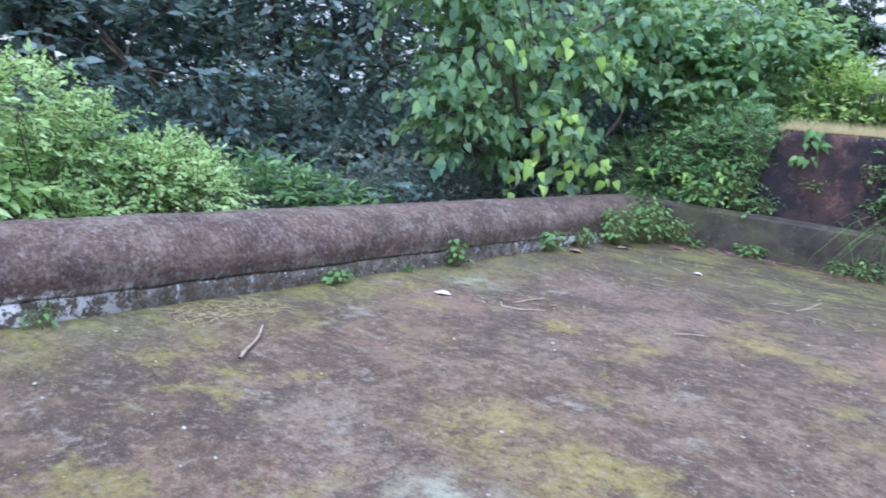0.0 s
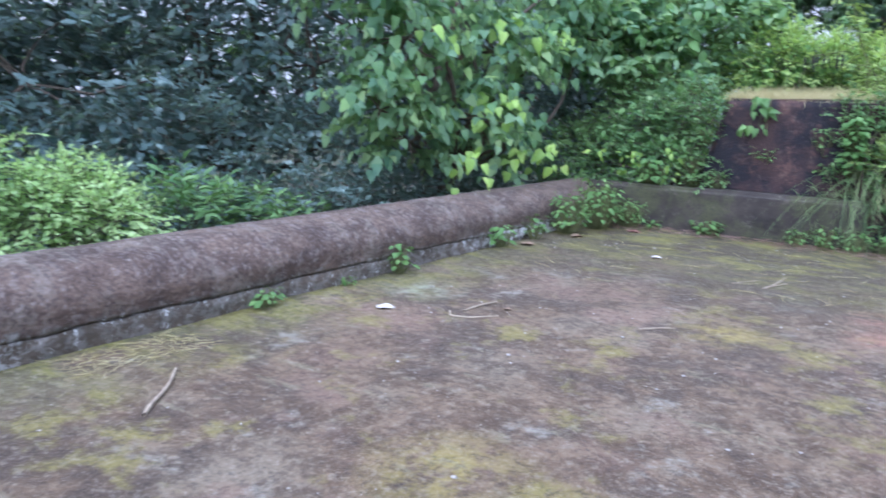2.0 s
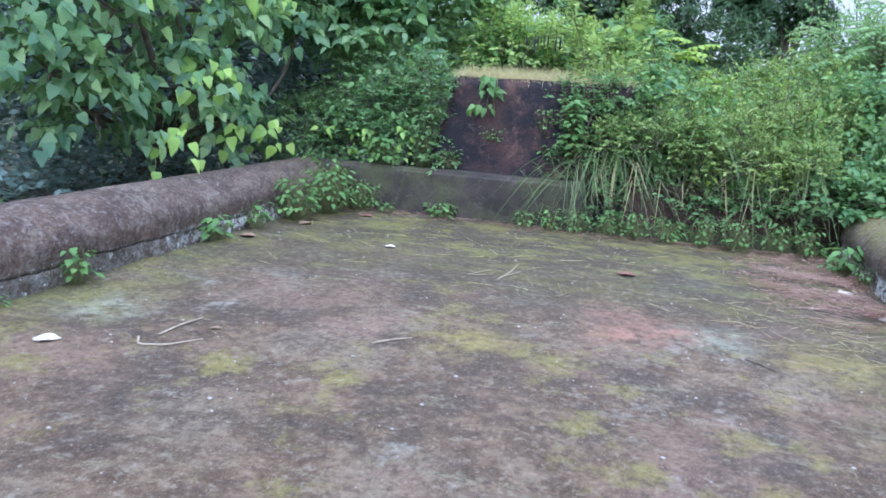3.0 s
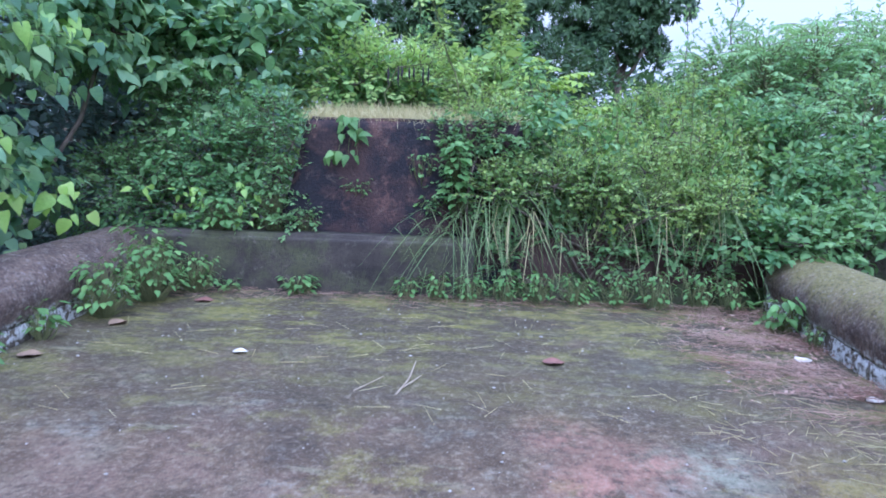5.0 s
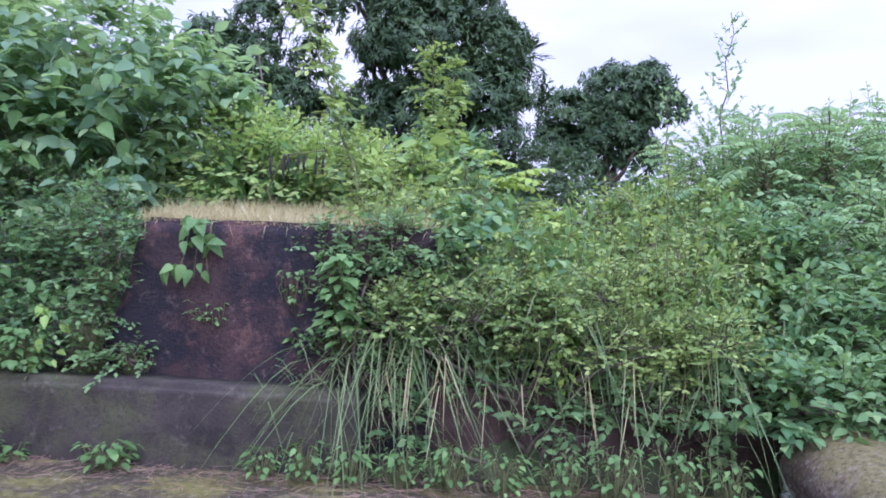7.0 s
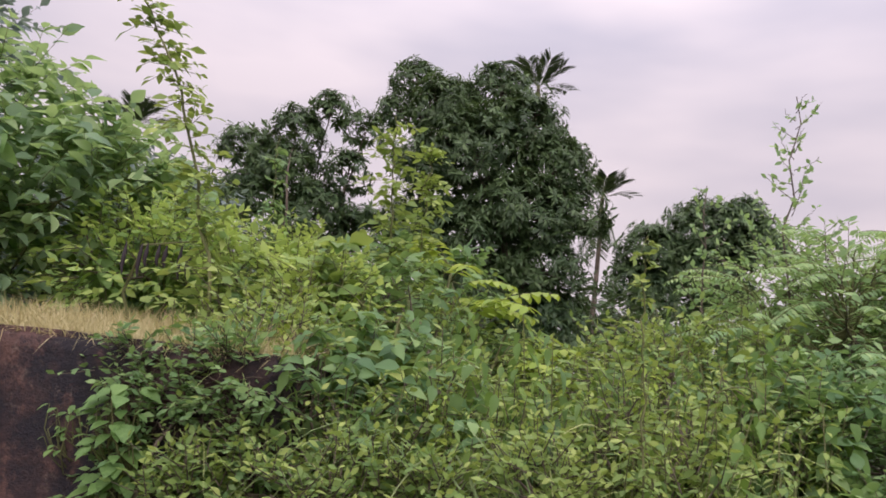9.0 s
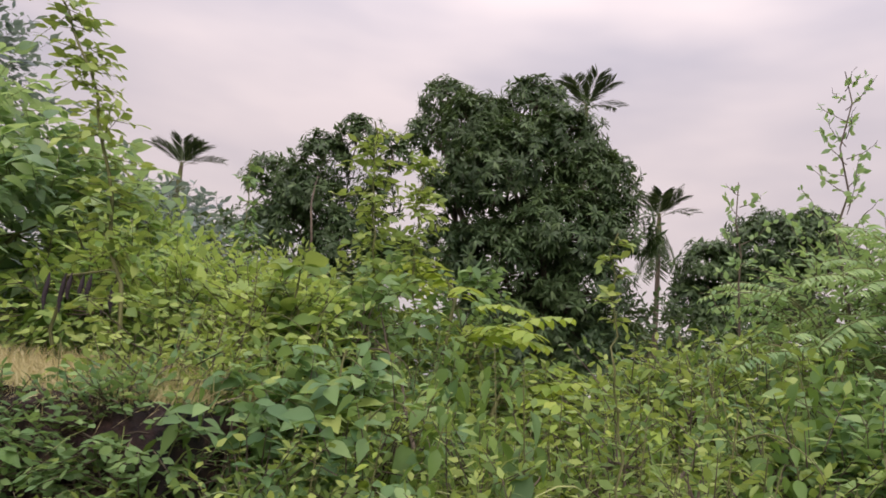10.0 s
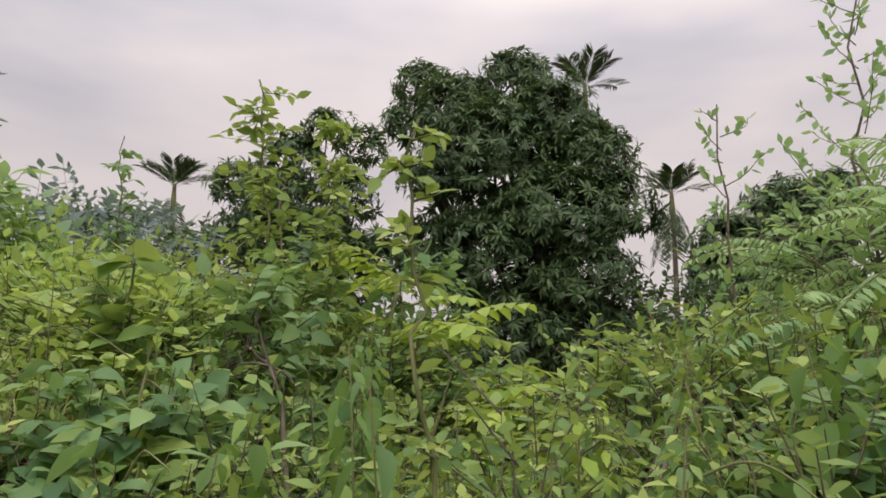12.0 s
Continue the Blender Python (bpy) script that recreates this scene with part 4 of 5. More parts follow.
for i, (x, y, z, c, l) in enumerate([(2.72, 0.24, 0.62, 34, 0.42), (2.98, 0.26, 0.76, 60, 0.55), (3.28, 0.28, 0.9, 34, 0.6), (3.62, 0.32, 0.95, 14, 0.5), (4.35, 0.34, 1.2, 44, 0.4), (3.75, 0.4, 1.25, 16, 0.4), (4.65, 0.36, 0.9, 16, 0.45), (5.15, 0.36, 0.85, 30, 0.5), (5.35, 0.4, 1.0, 20, 0.42)]):
    tussock(810 + 2 * i, x, y, z, c, l, 0.5)
hr = np.random.default_rng(840)
n = 70
hx = np.concatenate([2.95 + 0.7 * hr.random(35), 3.6 + 1.8 * hr.random(35)])
roots = np.stack([hx, 0.08 + 0.24 * hr.random(n), 0.66 + 0.35 * hr.random(n)], -1)
blades("hanging_stems", 841, (4.2, 0.1, 0.7), roots, np.array([0.0, -0.25, -1.0]) + hr.normal(size=(n, 3)) * np.array([0.25, 0.15, 0.1]), 0.45, 0.0034, 0.06, GRASS, "thin pale grass stems hanging in front of the soil bank")
n = 46
hx = np.concatenate([3.1 + 0.25 * hr.random(12), 3.5 + 0.08 * hr.random(10), 3.7 + 1.6 * hr.random(24)])
roots = np.stack([hx, 0.02 + 0.2 * hr.random(n), 0.6 + 0.3 * hr.random(n)], -1)
blades("dry_hanging_stems", 842, (4.2, 0.1, 0.7), roots, np.array([0.0, -0.2, -1.0]) + hr.normal(size=(n, 3)) * np.array([0.2, 0.12, 0.1]), 0.42, 0.0045, 0.06, STRAW, "dry straw stems hanging in front of the soil bank")
fringe = [(3.1 + 0.2 * k + 0.06 * hr.normal(), 0.26 + 0.07 * hr.normal(), 1.02 + 0.12 * hr.normal() - 0.012 * k, 0.2, 0.16, 0.2) for k in range(12)]
bush("bank_fringe", 843, (4.1, 0.5, 0.45), fringe, 800, 8, 0.045, OVAL, LEAF_SLOPE, "small-leaved weeds overhanging the soil bank", "weeds", twig=0.18, lift=0.3, up=0.9, inner=0.3)
skirt = [(3.2 + 0.3 * k + 0.1 * hr.normal(), 0.3 + 0.05 * hr.normal(), 0.42 + 0.12 * hr.normal(), 0.18, 0.1, 0.2) for k in range(8)]
bush("shade_creeper", 844, (4.2, 0.36, 0.0), skirt, 260, 7, 0.07, OVAL_FOLD, LEAF_WEED, "leafy creeper in the shade below the overhanging weeds", "creeper", twig=0.18, inner=0.3)


def canopy(x, y):
    """Height of the weeds on the bank."""
    return (1.30 + 0.42 * smooth(0.35, 1.2, y) + 0.16 * smooth(1.2, 2.6, y) + 0.30 * (1 - smooth(3.0, 4.1, x)) - 0.12 * smooth(5.1, 5.7, x) * (1 - smooth(0.4, 1.2, y))
            - 0.36 * smooth(1.0, 1.8, y) * smooth(3.7, 4.2, x) * (1 - smooth(4.7, 5.1, x)) + 0.35 * smooth(1.2, 2.6, y) * smooth(4.8, 5.8, x))


def clumps(seed, x0, x1, y0, y1, count, low=0.16, high=0.34, sink=0.24, wild=0.16):
    """Many small uneven lumps of weeds below the height of the bank's canopy."""
    r = np.random.default_rng(seed)
    out = []
    for _ in range(count):
        x, y = x0 + (x1 - x0) * r.random(), y0 + (y1 - y0) * r.random()
        s = low + (high - low) * r.random()
        top = float(canopy(np.array(x), np.array(y))) + wild * r.normal() - sink
        out.append((x, y, top - s, s * 0.8, s * 0.7, s * (1.0 + 0.5 * r.random())))
    return out


bush("bank_weeds", 82, (3.7, 0.8, 0.4), clumps(821, 2.95, 4.4, 0.4, 1.7, 26), 800, 8, 0.05, OVAL, LEAF_SLOPE, "dense yellow-green small-leaved weeds on the bank", "weeds", twig=0.24, lift=0.3, up=0.9, inner=0.4)
bush("bank_weeds", 87, (3.9, 1.2, 0.4), clumps(822, 2.9, 4.6, 0.5, 2.4, 18, sink=0.12), 220, 7, 0.10, BROAD, LEAF_WEED, "broad-leaved green weeds among the bank growth", "weeds", twig=0.24, lift=0.3, up=0.9, inner=0.4, leaf_sag=0.4)
bush("bank_weeds", 83, (4.9, 0.9, 0.4), clumps(831, 4.3, 5.7, 0.4, 2.2, 28), 560, 8, 0.055, OVAL, LEAF_SLOPE, "dense yellow-green weeds on the bank", "weeds", twig=0.24, lift=0.3, up=0.9, inner=0.4)
bush("bank_weeds", 88, (4.9, 1.4, 0.4), clumps(832, 4.3, 5.9, 0.7, 2.8, 18, sink=0.16), 180, 7, 0.075, OVAL_FOLD, LEAF_SLOPE, "bright yellow-green broad-leaved weeds on the bank", "weeds", twig=0.24, lift=0.3, up=0.9, inner=0.4, leaf_sag=0.4)
bush("bank_weeds", 85, (3.4, 2.6, 0.5), clumps(851, 1.9, 5.6, 2.0, 4.2, 40, 0.22, 0.42, wild=0.2), 1000, 8, 0.07, OVAL, LEAF_SLOPE, "tall tangled green weeds on the bank", "weeds", twig=0.3, lift=0.3, up=0.9, inner=0.4)
bush("bank_weeds", 89, (3.0, 3.0, 0.5), clumps(852, 1.7, 4.2, 2.2, 4.4, 16, 0.2, 0.34, sink=0.1), 300, 7, 0.12, BROAD, LEAF_WEED, "broad-leaved weeds with drooping leaves on the bank", "weeds", twig=0.26, lift=0.3, up=0.9, inner=0.4, leaf_sag=0.45)
bush("bank_weeds", 84, (5.8, 0.7, 0.4), [(5.75, 0.35, 0.5, 0.35, 0.3, 0.3), (5.6, 0.12, 0.4, 0.26, 0.18, 0.28), (5.9, 0.0, 0.6, 0.25, 0.22, 0.18), (6.2, 0.8, 0.8, 0.5, 0.5, 0.45), (6.6, 0.3, 0.5, 0.5, 0.5, 0.4), (6.0, 1.5, 1.2, 0.5, 0.6, 0.5), (7.0, 1.2, 1.0, 0.6, 0.6, 0.5)],
     1300, 7, 0.085, BROAD, LEAF_WEED, "leafy green weeds spilling over the end of the parapet", "weeds", twig=0.3, inner=0.55)
bush("bank_weeds", 85, (3.4, 2.6, 0.5), [(2.7, 2.6, 1.8, 0.5, 0.5, 0.5), (3.4, 3.0, 1.6, 0.6, 0.6, 0.5), (2.2, 3.2, 2.0, 0.7, 0.6, 0.55), (4.2, 3.4, 1.25, 0.7, 0.7, 0.45), (5.1, 2.9, 1.4, 0.7, 0.7, 0.5), (2.9, 1.9, 1.75, 0.4, 0.4, 0.4)],
     1000, 8, 0.07, OVAL, LEAF_SLOPE, "tall tangled green weeds on the bank", "weeds", twig=0.32, inner=0.5)
bush("bank_weeds", 86, (1.0, 4.2, 0.3), [(0.6, 4.0, 1.3, 1.0, 0.8, 0.8), (1.9, 4.8, 1.3, 1.0, 0.8, 0.7), (3.2, 5.2, 0.9, 1.2, 1.0, 0.6), (4.8, 5.4, 0.7, 1.2, 1.0, 0.5), (-0.8, 4.2, 1.5, 1.0, 0.8, 0.8)],
     1100, 8, 0.10, OVAL, LEAF_BACK, "tall tangled green weeds behind the wall block", "weeds", twig=0.36, inner=0.55)


def pinnate(geo, stems, rng, start, direction, length, pairs, leaf, shape, sag=0.35, lift=-0.25):
    """One feather-shaped leaf: a bent stalk with pairs of leaflets."""
    d = unit(direction)
    t = np.linspace(0, 1, 8)
    up = np.array([0, 0, 1.0])
    line = np.asarray(start) + d * (length * t)[:, None] - up * (sag * length * t ** 2)[:, None]
    tube(stems, line, np.linspace(0.006, 0.002, 8), 3)
    u = np.linspace(0.15, 0.98, pairs)
    p = np.stack([np.interp(u, t, line[:, i]) for i in range(3)], -1)
    tan = unit(np.stack([np.interp(u, t, np.gradient(line[:, i])) for i in range(3)], -1))
    side = unit(np.cross(tan, up))
    size = leaf * (0.6 + 0.4 * np.sin(u * 2.6))
    for s in (1, -1):
        x = unit(tan * (0.35 if lift < 0 else 0.8) + side * s + up * lift + rng.normal(size=tan.shape) * 0.08)
        scatter(geo, shape, p, x, unit(np.cross(side, tan) * (1 if np.cross(side[0], tan[0])[2] > 0 else -1) + rng.normal(size=tan.shape) * 0.15), size)


def feather_shrub(name, seed, base, heads, count, length, pairs, leaf, shape, mat, label, category="shrub", sag=0.45, group=""):
    """A shrub of bare stems that carry feather-shaped leaves. heads: (x, y, z, radius)."""
    rng = np.random.default_rng(seed)
    ob = thing(name, base, label, category, group)
    leaves, wood = Geo(), Geo()
    for hx, hy, hz, hr in heads:
        top = np.array([hx, hy, hz])
        limb(rng, base, top, 0.03, 0.012, wood, 0.1, 6)
        for _ in range(count):
            a = rng.random() * 6.283
            d = np.array([math.cos(a), math.sin(a), 0.15 + 0.7 * rng.random()])
            s = top + np.array([math.cos(a) * hr * 0.3, math.sin(a) * hr * 0.3, (rng.random() - 0.75) * hr * 1.4])
            limb(rng, top - np.array([0, 0, hr * 0.5]), s, 0.008, 0.005, wood, 0.1, 3, 4)
            pinnate(leaves, wood, rng, s, d, length * (0.7 + 0.5 * rng.random()), pairs, leaf, shape, sag)
    part("foliage", leaves.mesh(name + "_leaves", base), mat, ob, kind="stuff")
    part("branchwork", wood.mesh(name + "_wood", base), STEM, ob)
    return ob


def stalk(seed, leaf, shape, mat, label, nodes=16, start=0.3, opposite=True, shoots=2, droop=0.95):
    """An upright weed about a metre tall: stems with stalked leaves that hang, smaller towards the tip."""
    rng = np.random.default_rng(seed)
    ob = thing("stalk_weed", (0, 0, -3.0), label, "weed", "stalked weeds on the bank")
    wood, leaves = Geo(), Geo()
    for k in range(shoots):
        a0 = rng.random() * 6.283
        lean = (0.06 + 0.16 * rng.random()) * (k > 0)
        tip = np.array([math.cos(a0) * lean, math.sin(a0) * lean, 1.0 - 0.3 * k * rng.random()])
        t = np.linspace(0, 1, 12)[:, None]
        line = tip * t + np.array([math.cos(a0 + 1), math.sin(a0 + 1), 0]) * 0.05 * np.sin(t * 4.0)
        tube(wood, line, np.linspace(0.007, 0.002, 12), 5)
        u = start + (1 - start) * (np.arange(nodes) + 0.5) / nodes
        p = np.stack([np.interp(u, t[:, 0], line[:, i]) for i in range(3)], -1)
        size = leaf * np.interp(u, [start, 0.55, 0.85, 1.0], [0.8, 1.0, 0.75, 0.35])
        for side in ((0, math.pi) if opposite else (0,)):
            ang = np.arange(nodes) * (1.57 if opposite else 2.4) + side + rng.normal(size=nodes) * 0.25
            out = np.stack([np.cos(ang), np.sin(ang), 0.35 + 0.2 * rng.normal(size=nodes)], -1)
            q = p + out * (size * 0.45)[:, None]
            twigs(wood, p, q, 0.0018)
            x = unit(out * np.array([1, 1, 0]) - np.array([0, 0, 1.0]) * (droop * (0.5 + 0.9 * rng.random((nodes, 1)))) + rng.normal(size=(nodes, 3)) * 0.12)
            scatter(leaves, shape, q, x, np.array([0, 0, 1.0]) + out * 0.4 + rng.normal(size=(nodes, 3)) * 0.2, size * (0.8 + 0.4 * rng.random(nodes)))
    part("stem", wood.mesh("stalk_stem"), STEM, ob)
    part("foliage", leaves.mesh("stalk_leaves"), mat, ob, kind="stuff")
    return ob


BROAD_HEART = leaf_shape(0.62, 0.36, heart=0.1, fold=0.12, droop=0.35, fine=True)
STALKS = [stalk(901, 0.16, BROAD_HEART, LEAF_STALK, "upright weed with large drooping pointed leaves", 12, 0.35),
          stalk(902, 0.12, BROAD, LEAF_STALK, "upright weed with drooping pointed leaves", 15, 0.3),
          stalk(903, 0.075, OVAL_FOLD, LEAF_SLOPE, "bushy upright weed with small oval leaves", 24, 0.25, True, 4, 0.35),
          stalk(904, 0.10, BROAD, LEAF_WEED, "upright weed with mid-green leaves", 17, 0.28, True, 3),
          stalk(905, 0.085, OVAL_FOLD, LEAF_YELLOW, "young yellow-green weed with soft leaves", 18, 0.3, True, 2, 0.4),
          stalk(906, 0.14, BROAD_HEART, LEAF_WEED, "upright weed with broad shaded leaves", 13, 0.3, False, 3)]
srng = np.random.default_rng(910)
placed = []
for k in range(300):
    x, y = 2.95 + 3.0 * srng.random(), 0.42 + 2.6 * srng.random() ** 1.25
    if any((x - u) ** 2 + (y - v) ** 2 < 0.14 ** 2 for u, v in placed):
        continue
    placed.append((x, y))
    z = gz(x, y) - 0.03
    h = float(canopy(np.array(x), np.array(y))) - 0.06 + 0.17 * abs(srng.normal()) - z
    kind = STALKS[int(srng.integers(0, 6)) if y > 0.9 else int(srng.choice([1, 2, 2, 3, 4, 4]))]
    copy_thing(kind, Matrix.Translation((x, y, z)) @ pose(0, 0, 0, 5 * srng.normal(), 5 * srng.normal(), 360 * srng.random()) @ Matrix.Diagonal((1, 1, max(0.6, h), 1)))
for k in range(44):
    x, y = 1.25 + 1.9 * srng.random(), 1.75 + 1.3 * srng.random()
    h = 0.62 + 0.12 * srng.normal() + 0.2 * (y - 1.75)
    z = 1.52 if y < 2.25 else gz(x, y) - 0.03
    copy_thing(STALKS[int(srng.integers(0, 6))], Matrix.Translation((x, y, z)) @ pose(0, 0, 0, 5 * srng.normal(), 5 * srng.normal(), 360 * srng.random()) @ Matrix.Diagonal((1, 1, max(0.35, 1.56 + h - z), 1)))
n = 520
bx, by = 3.0 + 2.5 * srng.random(n), 0.28 + 0.8 * srng.random(n)
roots = np.stack([bx, by, canopy(bx, by) - 0.42 + 0.1 * srng.normal(size=n)], -1)
blades("bank_grass", 920, (4.2, 0.5, 0.9), roots, np.array([0, -0.35, 1.0]) + srng.normal(size=(n, 3)) * np.array([0.5, 0.4, 0.2]), 0.5, 0.003, 0.55, GRASS_SEED, "fine arching yellow-green grass among the weeds", hang=0.3)
for ob in STALKS:
    for piece in list(ob.children):
        bpy.data.objects.remove(piece)
    bpy.data.objects.remove(ob)


def tendril(seed, start, end, lift):
    """A bare curling vine shoot."""
    rng = np.random.default_rng(seed)
    a, b = np.array(start), np.array(end)
    t = np.linspace(0, 1, 22)[:, None]
    curl = np.stack([np.cos(t[:, 0] * 9), np.sin(t[:, 0] * 9), np.sin(t[:, 0] * 7)], -1) * 0.03 * t ** 3
    g = Geo()
    tube(g, a + (b - a) * t + np.array([0, 0, lift]) * np.sin(t * math.pi) + curl, np.linspace(0.0035, 0.0012, 22), 5)
    ob = part("vine_tendril", g.mesh("vine_tendril", a), STEM, smooth=True)
    ob.location = a
    tagged(ob, "thin bare green vine shoot reaching out of the weeds", "vine", "vine shoots")


for k, (a, b, l) in enumerate([((3.55, 1.2, 1.75), (3.95, 1.0, 1.72), 0.1), ((3.5, 1.3, 1.9), (3.2, 1.05, 1.95), 0.08), ((4.05, 0.7, 1.6), (4.3, 0.55, 1.62), 0.07), ((5.3, 0.9, 1.65), (5.55, 0.65, 1.55), 0.08), ((3.7, 0.9, 1.6), (3.35, 0.7, 1.62), 0.06)]):
    tendril(930 + k, a, b, l)

feather_shrub("feather_leaved_shrub", 91, (6.4, 2.8, 0.7), [(5.9, 2.4, 1.9, 0.5), (6.3, 2.4, 2.4, 0.5), (6.9, 2.5, 2.6, 0.5), (7.6, 2.8, 2.55, 0.6), (6.7, 3.3, 2.65, 0.6), (6.0, 3.2, 2.3, 0.5), (7.3, 1.9, 1.9, 0.5), (6.5, 1.8, 1.65, 0.5), (7.4, 3.6, 2.8, 0.6)], 52, 0.6, 17, 0.078, LONG_FOLD, LEAF_COMPOUND,
              "spreading shrub with long feather-shaped green leaves")
feather_shrub("feather_leaved_shrub", 92, (8.6, 3.2, 0.7), [(8.4, 2.6, 2.5, 0.6), (9.2, 3.2, 2.7, 0.6), (8.6, 4.0, 2.9, 0.6), (9.6, 4.4, 3.0, 0.6), (8.2, 1.4, 1.5, 0.6), (9.0, 2.0, 1.8, 0.6)], 46, 0.64, 16, 0.09, LONG_FOLD, LEAF_COMPOUND,
              "spreading shrub with long feather-shaped green leaves")
bush("hill_shrub", 97, (6.5, 2.6, 0.6), [(5.9, 2.1, 1.45, 0.4, 0.4, 0.45), (6.3, 2.3, 2.05, 0.45, 0.4, 0.5), (6.9, 2.5, 2.25, 0.5, 0.45, 0.5), (7.6, 2.7, 2.35, 0.5, 0.5, 0.55), (6.2, 1.5, 1.35, 0.5, 0.4, 0.45), (7.1, 1.7, 1.65, 0.6, 0.5, 0.5), (6.1, 3.0, 2.25, 0.5, 0.5, 0.5), (8.3, 2.4, 2.25, 0.6, 0.6, 0.6)],
     1000, 7, 0.07, OVAL_FOLD, LEAF_COMPOUND, "dense leafy shrub rising on the bank", "shrub", twig=0.28, inner=0.4)
feather_shrub("winged_leaf_plant", 93, (3.8, 3.2, 0.6), [(3.75, 3.2, 2.1, 0.35), (3.5, 3.6, 2.5, 0.3), (4.1, 2.9, 1.9, 0.3)], 7, 0.6, 7, 0.17, OVAL_FOLD, LEAF_YELLOW, "young plant with large paired bright green leaflets", "plant", sag=0.35)


def sapling(name, seed, base, tip, label, leaf=0.048, rows=15, reach=0.5):
    """A thin straight sapling with level side shoots and small paired leaves against the sky."""
    rng = np.random.default_rng(seed)
    base, tip = np.array(base), np.array(tip)
    ob = thing(name, base, label, "sapling")
    wood, leaves = Geo(), Geo()
    limb(rng, base, tip, 0.014, 0.003, wood, 0.02, 5, 12)
    for k in range(rows * 2):
        u = 0.42 + 0.57 * (k + 0.6 * rng.random()) / (rows * 2)
        a = k * 2.4 + rng.normal() * 0.5
        d = unit(np.array([math.cos(a), math.sin(a), 0.25 + 0.6 * rng.random()]))
        ln = reach * (1.12 - u) * 1.35 * (0.3 + 0.8 * rng.random()) + 0.06
        t = np.linspace(0, 1, 7)[:, None]
        line = base + (tip - base) * u + d * ln * t + np.array([0, 0, 0.25 * ln]) * t ** 2 + rng.normal(size=(7, 3)) * 0.008 * t
        tube(wood, line, np.linspace(0.0035, 0.0015, 7), 3)
        m = max(4, int(ln / 0.02))
        v = 0.15 + 0.85 * rng.random(m)
        p = np.stack([np.interp(v, t[:, 0], line[:, i]) for i in range(3)], -1)
        scatter(leaves, SMALL, p, unit(rng.normal(size=(m, 3)) + d * 0.6 + np.array([0, 0, 0.2])), rng.normal(size=(m, 3)) + np.array([0, 0, 0.6]), leaf * (0.7 + 0.7 * rng.random(m)))
    part("stem", wood.mesh(name + "_stem", base), BARK, ob)
    part("foliage", leaves.mesh(name + "_leaves", base), LEAF_COMPOUND, ob, kind="stuff")


sapling("sapling", 95, (6.05, 2.85, 0.8), (6.02, 2.71, 3.78), "thin sapling with airy side shoots against the sky")
sapling("sapling", 96, (5.5, 2.65, 0.8), (5.43, 2.55, 3.05), "small thin sapling with airy side shoots", rows=9, reach=0.45)

# --- trees beyond the bank ---
bush("mango_tree", 101, (2.7, 10.4, 0.2),
     [(1.05, 10.3, 6.85, 0.38, 0.45, 0.32), (0.75, 10.3, 6.2, 0.24, 0.4, 0.3), (2.68, 10.3, 6.75, 0.46, 0.5, 0.34), (1.75, 10.3, 6.2, 0.66, 0.9, 0.6), (3.2, 10.3, 5.95, 0.66, 0.8, 0.6), (3.85, 10.3, 5.25, 0.55, 0.7, 0.55), (4.2, 10.2, 4.45, 0.5, 0.7, 0.45),
      (2.4, 9.9, 5.3, 1.0, 1.0, 0.8), (3.3, 9.9, 4.3, 0.9, 0.9, 0.65), (1.45, 10.1, 5.1, 0.45, 0.8, 0.5), (2.4, 9.8, 3.7, 1.0, 0.9, 0.7), (1.45, 10.1, 3.9, 0.5, 0.8, 0.5), (3.7, 10.1, 3.4, 0.7, 0.8, 0.5), (2.5, 10.0, 2.5, 1.1, 0.9, 0.8), (3.8, 10.3, 2.3, 0.8, 0.8, 0.7)],
     4700, 11, 0.165, LONG, LEAF_MANGO, "large dense mango tree with dark drooping leaves", "tree", twig=0.16, trunk_r=0.2, inner=0.6, up=0.5, crown="crown", whorled=True)
bush("mango_tree", 102, (-0.6, 9.3, 0.2), [(-0.07, 9.0, 5.72, 0.26, 0.3, 0.28), (-0.66, 9.0, 5.3, 0.42, 0.5, 0.34), (0.6, 9.0, 5.4, 0.22, 0.3, 0.24), (-1.5, 9.0, 4.95, 0.42, 0.5, 0.34), (-0.83, 9.0, 4.6, 0.6, 0.6, 0.45), (0.4, 9.0, 4.65, 0.28, 0.4, 0.28), (-0.1, 9.1, 3.9, 0.6, 0.6, 0.5), (-1.3, 9.1, 4.1, 0.6, 0.6, 0.5), (0.8, 9.1, 3.6, 0.45, 0.5, 0.4), (-0.4, 9.2, 3.0, 0.9, 0.7, 0.6)],
     1600, 11, 0.16, LONG, LEAF_MANGO, "dark mango tree with an open crown", "tree", twig=0.16, trunk_r=0.06, inner=0.55, up=0.5, crown="crown", whorled=True)
bush("mango_tree", 103, (7.4, 18.1, 0.2), [(7.5, 18.0, 5.8, 0.99, 0.99, 0.84), (6.1, 18.0, 5.2, 0.78, 0.78, 0.66), (8.4, 18.0, 6.3, 0.58, 0.58, 0.49), (7.4, 18.0, 4.8, 0.94, 0.94, 0.79), (8.8, 18.0, 5.5, 0.68, 0.68, 0.58), (5.7, 18.0, 4.3, 0.61, 0.61, 0.52), (6.5, 18.0, 4.0, 0.78, 0.78, 0.66), (8.1, 18.0, 4.1, 0.68, 0.68, 0.58)],
     1900, 11, 0.24, LONG, LEAF_MANGO, "dark round-topped tree beyond the bank", "tree", twig=0.2, trunk_r=0.16, inner=0.6, up=0.5, crown="crown", whorled=True)
